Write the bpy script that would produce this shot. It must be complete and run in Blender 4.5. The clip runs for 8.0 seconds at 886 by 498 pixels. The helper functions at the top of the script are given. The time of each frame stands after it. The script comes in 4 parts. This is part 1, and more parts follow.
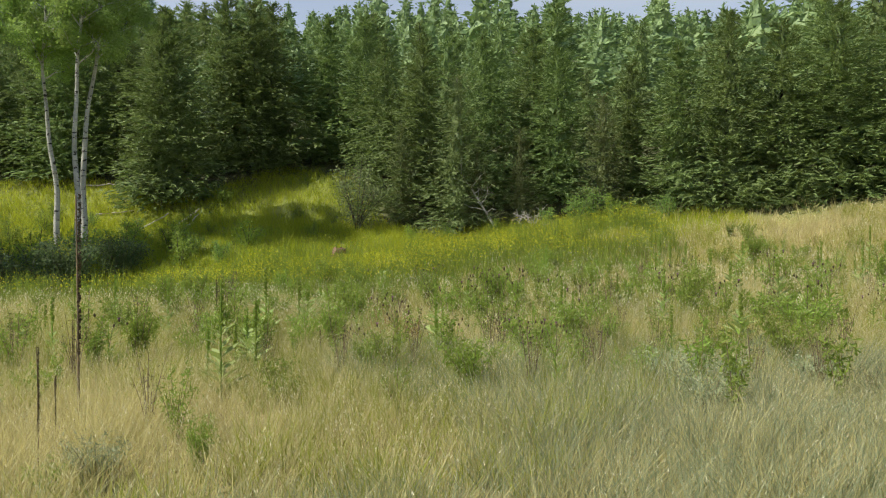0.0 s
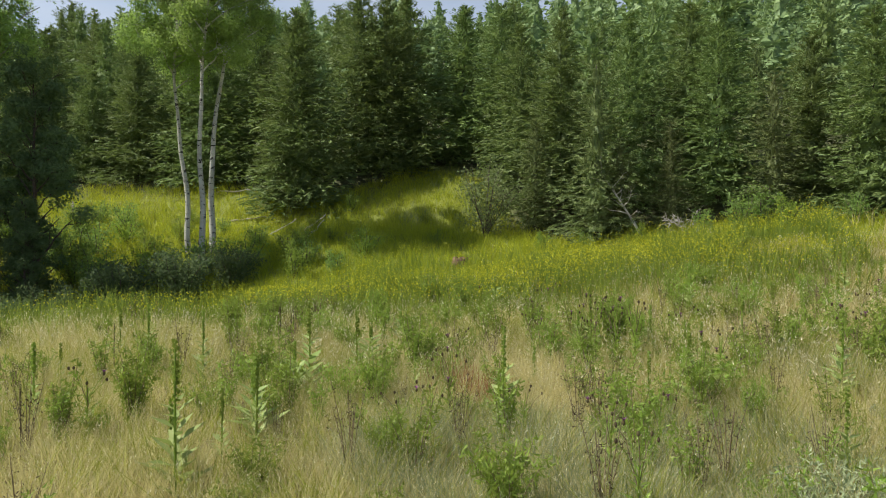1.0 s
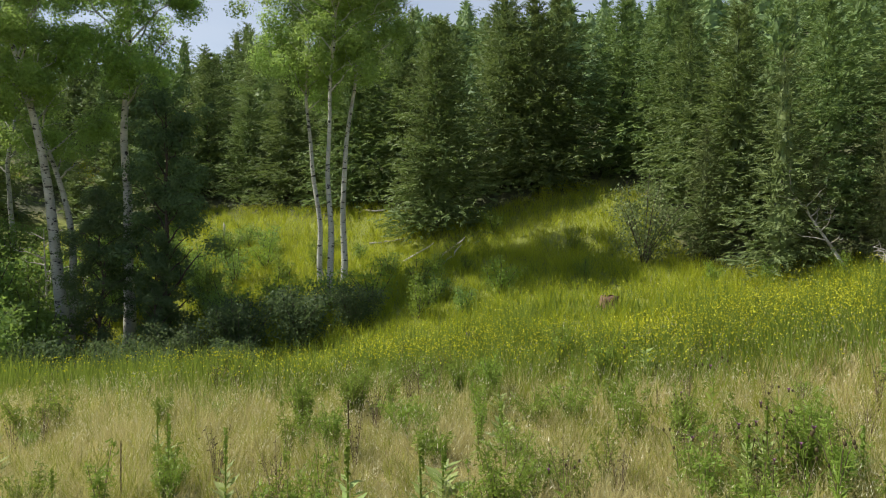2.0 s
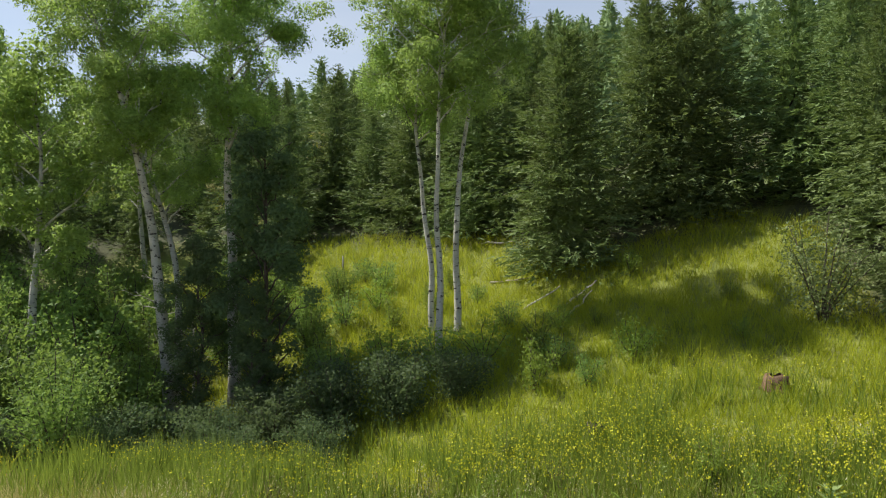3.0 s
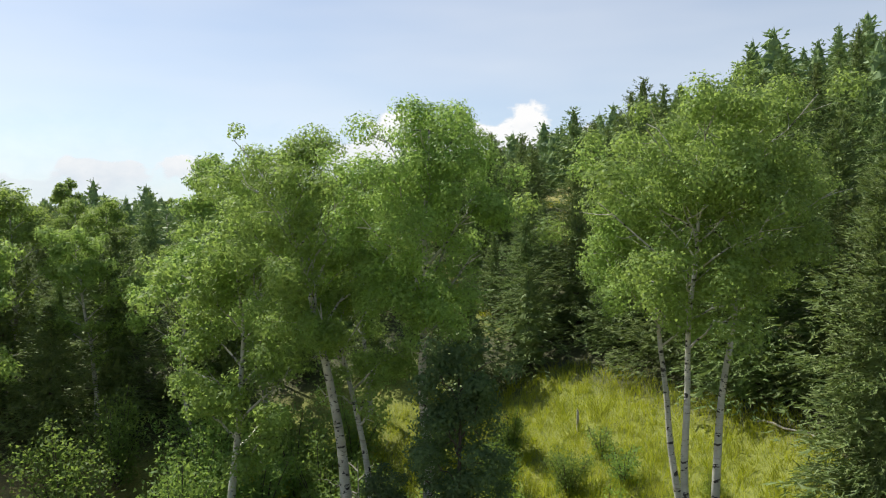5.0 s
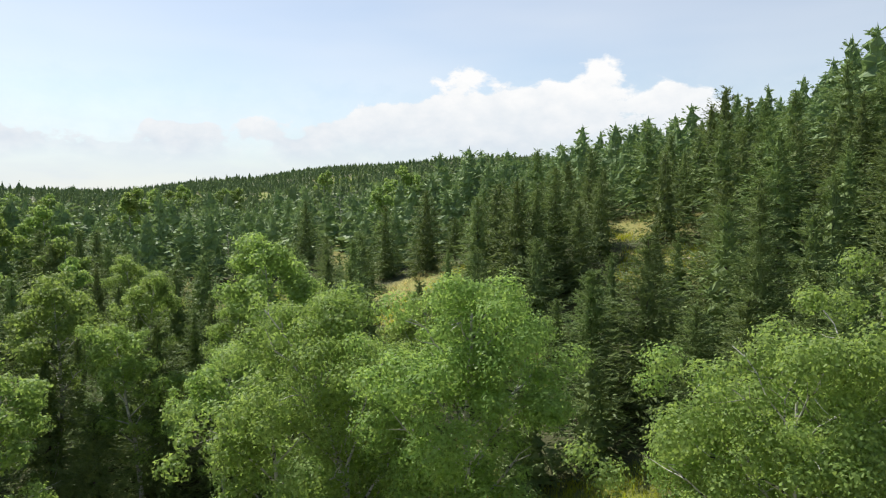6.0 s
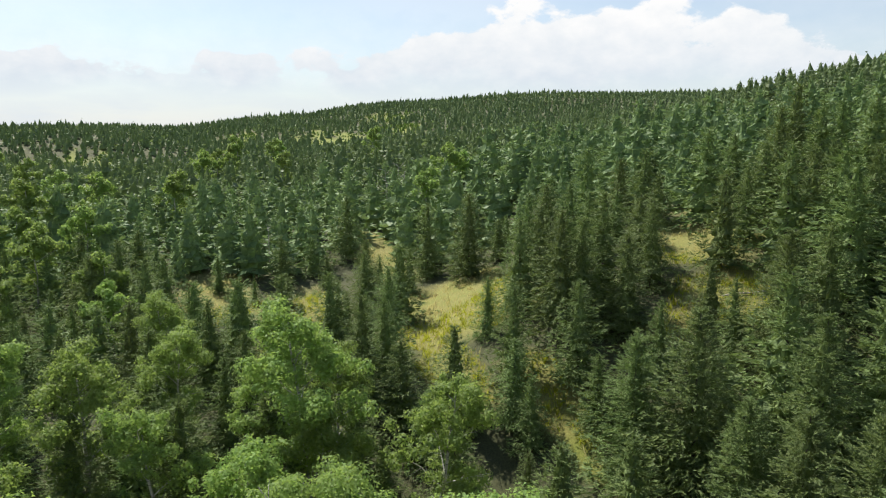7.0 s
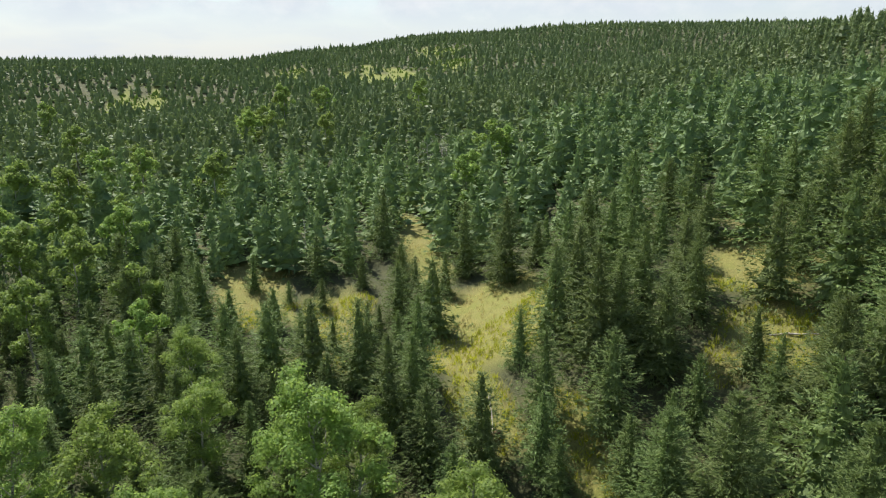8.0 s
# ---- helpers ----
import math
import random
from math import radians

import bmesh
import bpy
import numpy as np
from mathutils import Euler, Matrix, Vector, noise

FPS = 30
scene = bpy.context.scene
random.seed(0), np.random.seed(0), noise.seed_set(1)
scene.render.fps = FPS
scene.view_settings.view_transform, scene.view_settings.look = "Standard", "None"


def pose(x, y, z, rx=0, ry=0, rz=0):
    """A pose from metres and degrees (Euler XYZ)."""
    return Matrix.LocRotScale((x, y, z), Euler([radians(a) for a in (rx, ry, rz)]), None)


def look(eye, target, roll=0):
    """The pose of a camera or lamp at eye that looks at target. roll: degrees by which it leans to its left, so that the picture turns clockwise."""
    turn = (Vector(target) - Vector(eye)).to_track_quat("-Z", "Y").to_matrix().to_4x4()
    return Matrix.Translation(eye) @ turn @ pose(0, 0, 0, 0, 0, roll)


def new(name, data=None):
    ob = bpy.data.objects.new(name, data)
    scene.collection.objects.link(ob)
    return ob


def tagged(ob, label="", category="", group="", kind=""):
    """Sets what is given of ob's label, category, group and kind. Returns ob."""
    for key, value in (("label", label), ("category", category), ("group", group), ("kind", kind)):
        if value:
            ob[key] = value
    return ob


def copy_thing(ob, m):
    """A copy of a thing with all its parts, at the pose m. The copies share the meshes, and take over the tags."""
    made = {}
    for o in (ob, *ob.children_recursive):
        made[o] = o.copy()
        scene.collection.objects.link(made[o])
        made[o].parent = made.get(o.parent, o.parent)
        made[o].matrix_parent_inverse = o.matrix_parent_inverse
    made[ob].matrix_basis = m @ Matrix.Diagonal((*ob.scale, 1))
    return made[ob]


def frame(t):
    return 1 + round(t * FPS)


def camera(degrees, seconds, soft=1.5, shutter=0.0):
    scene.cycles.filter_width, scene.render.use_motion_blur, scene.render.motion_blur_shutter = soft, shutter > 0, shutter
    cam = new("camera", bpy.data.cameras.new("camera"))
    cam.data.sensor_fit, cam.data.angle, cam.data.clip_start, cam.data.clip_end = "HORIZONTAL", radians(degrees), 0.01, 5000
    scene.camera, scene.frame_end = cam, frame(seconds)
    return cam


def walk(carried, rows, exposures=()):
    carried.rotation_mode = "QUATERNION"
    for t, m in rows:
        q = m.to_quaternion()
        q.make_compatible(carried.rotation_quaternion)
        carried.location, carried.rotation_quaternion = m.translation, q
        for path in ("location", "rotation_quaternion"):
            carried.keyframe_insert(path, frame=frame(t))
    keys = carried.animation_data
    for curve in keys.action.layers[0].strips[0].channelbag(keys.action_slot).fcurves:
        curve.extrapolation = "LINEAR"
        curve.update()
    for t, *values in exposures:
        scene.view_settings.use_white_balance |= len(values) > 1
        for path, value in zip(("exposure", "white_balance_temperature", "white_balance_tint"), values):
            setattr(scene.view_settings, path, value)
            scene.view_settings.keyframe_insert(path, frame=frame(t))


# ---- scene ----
cam = camera(64.1, 8.0, 1.1)
PATH = [
    (0, (0.000, 0.000, 1.900), (-0.000, 2.000, 1.904), 0.1),
    (0.5, (0.690, 1.339, 2.081), (0.472, 3.327, 2.079), 0.1),
    (1, (1.069, 2.818, 2.374), (0.614, 4.766, 2.366), 0.2),
    (1.5, (1.274, 4.418, 2.911), (0.579, 6.293, 2.898), 0.2),
    (3, (0.338, 9.218, 4.998), (-0.915, 10.776, 4.988), -0.2),
    (3.5, (-0.243, 10.656, 6.043), (-1.645, 12.083, 6.039), -0.2),
    (4, (-0.930, 11.942, 7.462), (-2.463, 13.226, 7.456), -0.2),
    (4.5, (-1.736, 12.937, 9.086), (-3.379, 14.077, 9.072), -0.1),
    (5, (-2.700, 13.900, 11.200), (-4.437, 14.891, 11.183), -0.1),
    (6.5, (-5.898, 16.653, 19.827), (-7.743, 17.394, 19.613), 0.1),
    (7, (-7.082, 17.632, 22.650), (-8.939, 18.301, 22.328), 0.2),
    (7.5, (-8.233, 18.665, 25.498), (-10.096, 19.257, 25.076), 0.2),
    (8, (-9.400, 19.553, 28.170), (-11.262, 20.077, 27.659), 0.2),
]
walk(cam, [(t, look(eye, target, roll)) for t, eye, target, roll in PATH])

# World, sun
SUN_YAW, SUN_EL = 110.0, 51.0
world = bpy.data.worlds.new("World")
scene.world = world
world.use_nodes = True
wn = world.node_tree
bg = wn.nodes["Background"]
sky = wn.nodes.new("ShaderNodeTexSky")
sky.sky_type = "NISHITA"
sky.sun_disc = False
sky.sun_elevation = radians(SUN_EL)
sky.sun_rotation = radians(360 - SUN_YAW)
sky.air_density, sky.dust_density, sky.ozone_density = 1.0, 0.5, 1.2
wn.links.new(sky.outputs["Color"], bg.inputs["Color"])
bg.inputs["Strength"].default_value = 0.092
sun_data = bpy.data.lights.new("sun", "SUN")
sun_data.energy, sun_data.angle, sun_data.color = 5.0, radians(0.6), (1.0, 0.95, 0.86)
sun = new("sun", sun_data)
sun_way = Vector((-math.sin(radians(SUN_YAW)) * math.cos(radians(SUN_EL)), math.cos(radians(SUN_YAW)) * math.cos(radians(SUN_EL)), math.sin(radians(SUN_EL))))
sun.matrix_world = look(sun_way * 300, (0, 0, 0))
scene.view_settings.exposure = 0.5

rng = np.random.default_rng(7)


# The lie of the land
def sstep(a, b, v):
    s = np.clip((np.asarray(v, float) - a) / (b - a), 0, 1)
    return s * s * (3 - 2 * s)


def bump(x, y, cx, cy, rx, ry):
    return np.exp(-((x - cx) / rx) ** 2 - ((y - cy) / ry) ** 2)


def height(x, y):
    """The ground's height: a field, a gully, a valley that climbs westwards, a wooded slope and far ridges."""
    x, y = np.asarray(x, float), np.asarray(y, float)
    west = sstep(25, 65, -x)
    z = 0.5 * sstep(0, 20, y)
    z = z + 5.6 * sstep(24, 52, -x) + 3.2 * sstep(50, 85, -x) - 4.0 * sstep(120, 420, -x)
    z = z + 1.0 * sstep(29, 46, -x)
    z = z - 2.1 * bump(x, y, -21, 20.5, 6.5, 5.0) - 0.8 * bump(x, y, -13, 20.5, 3.5, 2.5)
    z = z + 0.6 * bump(x, y, -12, 33, 8, 6) + 0.6 * bump(x, y, -25, 33.5, 6, 6)
    z = z + (0.20 - 0.11 * west) * np.clip(y - 21, 0, 11)
    climb = np.clip(y - 32 - 10 * sstep(50, 80, -x), 0, 400)
    z = z + (0.50 - 0.15 * sstep(14, 46, -x)) * 53 * (1 - np.exp(-climb / 44)) * (1 - 0.35 * sstep(55, 120, -x) - 0.2 * sstep(150, 400, -x))
    z = z + sstep(56, 92, y) * (5.6 + 2.2 * bump(x, 0, -40, 0, 13, 1) - 6.4 * sstep(48, 80, -x))
    z = z + 24 * bump(x, y, -220, 330, 95, 110)
    z = z - 7 * sstep(230, 330, -x) * (1 - sstep(400, 560, -x)) * (1 - sstep(100, 220, y))
    z = z + 0.12 * np.clip(x, 0, 40) * sstep(6, 28, y) * (1 - sstep(34, 60, y))
    ridge = sstep(460, 860, -x) * (16 + 22 * sstep(20, 400, y) + 16 * sstep(300, 700, y))
    z = z + 1.5 * sstep(620, 900, -x) + 8 * sstep(140, 260, y) * sstep(100, 200, -x)
    z = z + ridge + 8 * bump(x, y, -620, -60, 120, 160)
    z = z + 0.10 * np.sin(x * 0.43 + 1.3) * np.sin(y * 0.37) + 0.05 * np.sin(x * 1.1 + y * 0.8)
    far = sstep(120, 400, np.hypot(x, y))
    z = z + far * (3.0 * np.sin(x / 71 + 0.5) * np.sin(y / 57) + 1.6 * np.sin(x / 31 - y / 43))
    return z


# Materials
class Nodes:
    """Short hand for a material's node tree."""

    def __init__(self, name):
        self.mat = bpy.data.materials.new(name)
        self.mat.use_nodes = True
        self.t = self.mat.node_tree
        self.t.nodes.clear()
        self.out = self.t.nodes.new("ShaderNodeOutputMaterial")

    def n(self, kind, **props):
        node = self.t.nodes.new("ShaderNode" + kind)
        for key, value in props.items():
            if key == "operation":
                node.operation = value
            else:
                self.put(node.inputs[key.replace("_", " ")], value)
        return node

    def put(self, socket, value):
        if isinstance(value, bpy.types.NodeSocket):
            self.t.links.new(value, socket)
        elif isinstance(value, tuple) and len(value) == 3 and socket.type == "RGBA":
            socket.default_value = (*value, 1)
        else:
            socket.default_value = value

    def coords(self, scale=(1, 1, 1)):
        tex = self.n("TexCoord")
        m = self.n("Mapping")
        m.inputs["Scale"].default_value = scale
        self.t.links.new(tex.outputs["Object"], m.inputs["Vector"])
        return m.outputs["Vector"]

    def noise(self, vector, scale, detail=4.0, rough=0.55):
        return self.n("TexNoise", Vector=vector, Scale=scale, Detail=detail, Roughness=rough).outputs["Fac"]

    def ramp(self, fac, stops):
        r = self.n("ValToRGB", Fac=fac)
        while len(r.color_ramp.elements) < len(stops):
            r.color_ramp.elements.new(0.5)
        for e, (pos, col) in zip(r.color_ramp.elements, stops):
            e.position, e.color = pos, (*col, 1)
        return r.outputs["Color"]

    def math(self, op, a, b=0.0):
        m = self.n("Math", operation=op)
        self.put(m.inputs[0], a)
        self.put(m.inputs[1], b)
        return m.outputs[0]

    def mix(self, fac, a, b, blend="MIX"):
        m = self.t.nodes.new("ShaderNodeMix")
        m.data_type, m.blend_type = "RGBA", blend
        self.put(m.inputs[0], fac)
        self.put(m.inputs[6], a)
        self.put(m.inputs[7], b)
        return m.outputs[2]

    def surface(self, shader):
        self.t.links.new(shader, self.out.inputs["Surface"])
        return self.mat


def leaf_material(name, dark, light, glow, thin=0.35, rough=0.6, patch=0.0, vary=1.0):
    """Foliage: a tone of its own for each leaf and each plant, light passing through."""
    m = Nodes(name)
    island = m.n("NewGeometry").outputs["Random Per Island"]
    each = m.n("ObjectInfo").outputs["Random"]
    if vary < 1:
        fine = m.n("Clamp", Value=m.math("MULTIPLY", m.math("SUBTRACT", m.noise(m.coords(), 3.0, 3.0, 0.7), 0.32), 2.6)).outputs[0]
        island = m.math("ADD", m.math("MULTIPLY", island, vary), m.math("MULTIPLY", fine, 1 - vary))
    col = m.mix(island, dark, light)
    col = m.n("HueSaturation", Hue=m.math("ADD", 0.488, m.math("MULTIPLY", each, 0.024)), Saturation=1.0,
              Value=m.math("ADD", 0.8, m.math("MULTIPLY", each, 0.45)), Color=col).outputs["Color"]
    if patch:
        fac = m.noise(m.coords(), patch, 3.0)
        slow = m.noise(m.coords(), patch * 0.09, 2.0)
        col = m.n("HueSaturation", Hue=m.math("ADD", 0.53, m.math("MULTIPLY", slow, -0.06)), Value=m.math("ADD", 0.7, m.math("MULTIPLY", slow, 0.6)), Color=col).outputs["Color"]
        col = m.n("HueSaturation", Hue=m.math("ADD", 0.515, m.math("MULTIPLY", fac, -0.03)), Value=m.math("ADD", 0.6, m.math("MULTIPLY", fac, 0.8)), Color=col).outputs["Color"]
        col = m.mix(m.math("MULTIPLY", m.math("SUBTRACT", fac, 0.3), 1.3), col, m.mix(0.55, col, light))
    p = m.n("BsdfPrincipled", Base_Color=col, Roughness=rough)
    p.inputs["Specular IOR Level"].default_value = 0.25
    tr = m.n("BsdfTranslucent", Color=m.mix(0.5, col, glow))
    s = m.n("MixShader", Fac=thin)
    m.t.links.new(p.outputs[0], s.inputs[1])
    m.t.links.new(tr.outputs[0], s.inputs[2])
    return m.surface(s.outputs[0])


def plain_material(name, stops, scale, rough=0.85, bump=0.3, stretch=(1, 1, 1), fine=4.0):
    """A rough natural surface: colours by noise at two scales, with relief."""
    m = Nodes(name)
    v = m.coords(stretch)
    a, b = m.noise(v, scale, 5.0), m.noise(v, scale * fine, 4.0, 0.7)
    col = m.ramp(m.math("ADD", m.math("MULTIPLY", a, 0.6), m.math("MULTIPLY", b, 0.4)), stops)
    bp = m.n("Bump", Strength=bump, Distance=0.02, Height=b)
    p = m.n("BsdfPrincipled", Base_Color=col, Roughness=rough, Normal=bp.outputs[0])
    return m.surface(p.outputs[0])


FIR = leaf_material("fir_needles", (0.070, 0.116, 0.042), (0.228, 0.298, 0.092), (0.28, 0.37, 0.08), 0.24, vary=0.35)
FIR_OLIVE = leaf_material("juniper_needles", (0.075, 0.108, 0.040), (0.21, 0.245, 0.085), (0.24, 0.27, 0.08), 0.2, vary=0.4)
# needles of the woods: bluer than the near firs, aerial haze put into the colour
FIR_WOODS_HAZED = leaf_material("woods_needles_hazed", (0.070, 0.126, 0.056), (0.228, 0.312, 0.120), (0.28, 0.38, 0.10), 0.24, patch=0.22, vary=0.4)
ASPEN_LEAF = leaf_material("aspen_leaf", (0.125, 0.205, 0.052), (0.295, 0.415, 0.112), (0.45, 0.58, 0.12), 0.5, 0.55, vary=0.5)
SHRUB_LEAF = leaf_material("shrub_leaf", (0.09, 0.160, 0.036), (0.215, 0.315, 0.08), (0.35, 0.48, 0.08), 0.45, 0.65, vary=0.5)
WILLOW_LEAF = leaf_material("willow_leaf", (0.064, 0.104, 0.044), (0.128, 0.182, 0.072), (0.20, 0.27, 0.09), 0.38, 0.7, vary=0.5)
SAGE_LEAF = leaf_material("sage_leaf", (0.24, 0.29, 0.15), (0.41, 0.455, 0.265), (0.34, 0.39, 0.18), 0.4)
RUSTY = leaf_material("rusty_leaf", (0.24, 0.104, 0.04), (0.416, 0.224, 0.096), (0.36, 0.16, 0.064), 0.35)
FORB_LEAF = leaf_material("forb_leaf", (0.135, 0.21, 0.03), (0.255, 0.345, 0.06), (0.338, 0.435, 0.06), 0.42)
MULLEIN_LEAF = leaf_material("mullein_leaf", (0.23, 0.302, 0.0864), (0.36, 0.432, 0.158), (0.346, 0.432, 0.101), 0.35)
DARK_SEED = leaf_material("dry_seed_head", (0.045, 0.035, 0.018), (0.12, 0.09, 0.04), (0.08, 0.06, 0.03), 0.1)
PURPLE = leaf_material("thistle_purple", (0.17, 0.06, 0.14), (0.30, 0.13, 0.25), (0.22, 0.08, 0.2), 0.2)
YELLOW = leaf_material("yellow_petal", (0.50, 0.50, 0.02), (0.63, 0.64, 0.04), (0.6, 0.62, 0.04), 0.35)
DRY_GRASS = leaf_material("dry_grass", (0.39, 0.34, 0.13), (0.67, 0.615, 0.31), (0.60, 0.55, 0.21), 0.48, patch=0.35)
GREEN_GRASS = leaf_material("green_grass", (0.19, 0.231, 0.0306), (0.354, 0.381, 0.068), (0.394, 0.435, 0.0544), 0.48, patch=0.25)
GOLD_GRASS = leaf_material("gold_green_grass", (0.235, 0.285, 0.016), (0.45, 0.475, 0.038), (0.46, 0.51, 0.035), 0.5, patch=0.2)
PALE_EAR = leaf_material("pale_grass_ear", (0.50, 0.45, 0.28), (0.80, 0.75, 0.56), (0.7, 0.65, 0.4), 0.4)
FIR_BARK = plain_material("fir_bark", ((0.3, (0.035, 0.026, 0.02)), (0.7, (0.13, 0.10, 0.08))), 9, 0.9, 0.6, (1, 1, 0.25))
DEADWOOD = plain_material("weathered_wood", ((0.3, (0.25, 0.22, 0.18)), (0.7, (0.58, 0.54, 0.48))), 8, 0.9, 0.4, (1, 1, 0.3))
STALK = plain_material("dry_stalk", ((0.3, (0.10, 0.075, 0.04)), (0.7, (0.26, 0.2, 0.11))), 20, 0.9, 0.2)
RUST = plain_material("rotten_wood", ((0.3, (0.06, 0.032, 0.018)), (0.7, (0.24, 0.14, 0.085))), 7, 0.95, 0.8)


def aspen_bark():
    m = Nodes("aspen_bark")
    v = m.coords((1, 1, 1))
    base = m.ramp(m.noise(v, 2.2, 5.0), ((0.3, (0.29, 0.29, 0.245)), (0.7, (0.52, 0.51, 0.44))))
    scar = m.ramp(m.noise(m.coords((2.2, 2.2, 4.6)), 2.3, 3.0, 0.6), ((0.585, (0, 0, 0)), (0.62, (1, 1, 1))))
    ring = m.ramp(m.noise(m.coords((0.25, 0.25, 1)), 6.0, 2.0, 0.7), ((0.62, (0, 0, 0)), (0.68, (0.5, 0.5, 0.5))))
    fine = m.ramp(m.noise(m.coords((3, 3, 22)), 2.0, 2.0), ((0.55, (0, 0, 0)), (0.72, (0.6, 0.6, 0.6))))
    col = m.mix(fine, base, (0.24, 0.22, 0.18))
    col = m.mix(ring, col, (0.16, 0.14, 0.11))
    col = m.mix(scar, col, (0.03, 0.026, 0.022))
    bp = m.n("Bump", Strength=0.5, Distance=0.02, Height=scar)
    p = m.n("BsdfPrincipled", Base_Color=col, Roughness=0.75, Normal=bp.outputs[0])
    return m.surface(p.outputs[0])


ASPEN_BARK = aspen_bark()


def ground_material():
    """Straw and soil in the field, green sward in the meadow, needle litter under the trees."""
    m = Nodes("meadow_ground")
    v = m.coords()
    big, mid, fine = m.noise(v, 0.11, 4.0), m.noise(v, 0.7, 5.0), m.noise(v, 9.0, 5.0, 0.75)
    straw = m.ramp(fine, ((0.3, (0.16, 0.12, 0.048)), (0.55, (0.29, 0.23, 0.095)), (0.75, (0.41, 0.34, 0.16))))
    green = m.ramp(fine, ((0.3, (0.10, 0.125, 0.02)), (0.7, (0.25, 0.27, 0.045))))
    litter = m.ramp(fine, ((0.3, (0.03, 0.036, 0.013)), (0.7, (0.10, 0.105, 0.04))))
    lush = m.n("Attribute")
    lush.attribute_name = "lush"
    wood = m.n("Attribute")
    wood.attribute_name = "woods"
    blot = m.math("SUBTRACT", m.math("ADD", m.math("MULTIPLY", big, 0.5), m.math("MULTIPLY", mid, 0.5)), 0.5)
    fac = m.n("Clamp", Value=m.math("ADD", lush.outputs["Fac"], m.math("MULTIPLY", blot, 1.6))).outputs[0]
    col = m.mix(fac, straw, green)
    col = m.mix(m.n("Clamp", Value=m.math("ADD", wood.outputs["Fac"], m.math("MULTIPLY", blot, m.math("MULTIPLY", wood.outputs["Fac"], 1.5)))).outputs[0], col, litter)
    bp = m.n("Bump", Strength=0.7, Distance=0.06, Height=m.math("ADD", fine, mid))
    p = m.n("BsdfPrincipled", Base_Color=col, Roughness=0.95, Normal=bp.outputs[0])
    return m.surface(p.outputs[0])


GROUND = ground_material()


# Mesh helpers
def mesh_of(name, verts, faces, material, smooth=False):
    """A mesh from arrays: faces is one array, or a list of arrays of one width each."""
    faces = faces if isinstance(faces, list) else [faces]
    me = bpy.data.meshes.new(name)
    verts = np.asarray(verts, np.float32)
    idx = np.concatenate([f.ravel() for f in faces]).astype(np.int32)
    width = np.concatenate([np.full(len(f), f.shape[1]) for f in faces]).astype(np.int32)
    me.vertices.add(len(verts))
    me.vertices.foreach_set("co", verts.ravel())
    me.loops.add(len(idx))
    me.loops.foreach_set("vertex_index", idx)
    me.polygons.add(len(width))
    me.polygons.foreach_set("loop_start", np.r_[0, np.cumsum(width)[:-1]].astype(np.int32))
    if smooth:
        me.polygons.foreach_set("use_smooth", np.ones(len(width), bool))
    me.update(calc_edges=True)
    me.materials.append(material)
    return me


def part(name, me, parent, label=""):
    """Links a mesh as one object under a thing or under a part."""
    ob = new(name, me)
    ob.parent = parent
    return tagged(ob, label)


def tube(points, radii, sides=8):
    """Verts and quads of a tapered tube along points, closed at its ends."""
    points, radii = np.asarray(points, float), np.asarray(radii, float)
    way = np.gradient(points, axis=0)
    way /= np.linalg.norm(way, axis=1)[:, None] + 1e-9
    side = np.cross(way, (0.31, 0.95, 0.07))
    side /= np.linalg.norm(side, axis=1)[:, None] + 1e-9
    up = np.cross(way, side)
    a = np.linspace(0, 2 * np.pi, sides, endpoint=False)
    ring = side[:, None] * np.cos(a)[None, :, None] + up[:, None] * np.sin(a)[None, :, None]
    v = points[:, None] + ring * radii[:, None, None]
    n = len(points)
    i, j = np.meshgrid(np.arange(n - 1), np.arange(sides), indexing="ij")
    k = (j + 1) % sides
    f = np.stack([i * sides + j, i * sides + k, (i + 1) * sides + k, (i + 1) * sides + j], -1).reshape(-1, 4)
    return v.reshape(-1, 3), f


def join(pieces):
    """Joins (verts, faces) pieces whose faces have one width."""
    vs, fs, off = [], [], 0
    for v, f in pieces:
        vs.append(v)
        fs.append(f + off)
        off += len(v)
    return np.concatenate(vs), np.concatenate(fs)


def unit(v):
    return v / (np.linalg.norm(v, axis=-1, keepdims=True) + 1e-9)


def kites(base, tip, wide, tilt):
    """One leaf-shaped blade for each base and tip: wide across its middle, turned by tilt."""
    way = tip - base
    side = unit(np.cross(way, (0.02, 0.03, 1.0)))
    up = unit(np.cross(side, way))
    across = side * np.cos(tilt)[:, None] + up * np.sin(tilt)[:, None]
    mid = base + way * 0.45 + up * (0.06 * np.linalg.norm(way, axis=1))[:, None]
    v = np.stack([base, mid + across * wide[:, None], tip, mid - across * wide[:, None]], 1).reshape(-1, 3)
    o = np.arange(len(base))[:, None] * 4
    return v, np.concatenate([o + (0, 1, 2), o + (0, 2, 3)], 1).reshape(-1, 3)


def sprays(base, tip, wide, tilt):
    """One narrow pointed spray of needles for each base and tip."""
    way = tip - base
    side = unit(np.cross(way, (0.02, 0.03, 1.0)))
    up = unit(np.cross(side, way))
    across = (side * np.cos(tilt)[:, None] + up * np.sin(tilt)[:, None]) * wide[:, None]
    v = np.stack([base + way * 0.12 - across, base + across * 0.8, tip], 1).reshape(-1, 3)
    return v, np.arange(3 * len(base)).reshape(-1, 3)


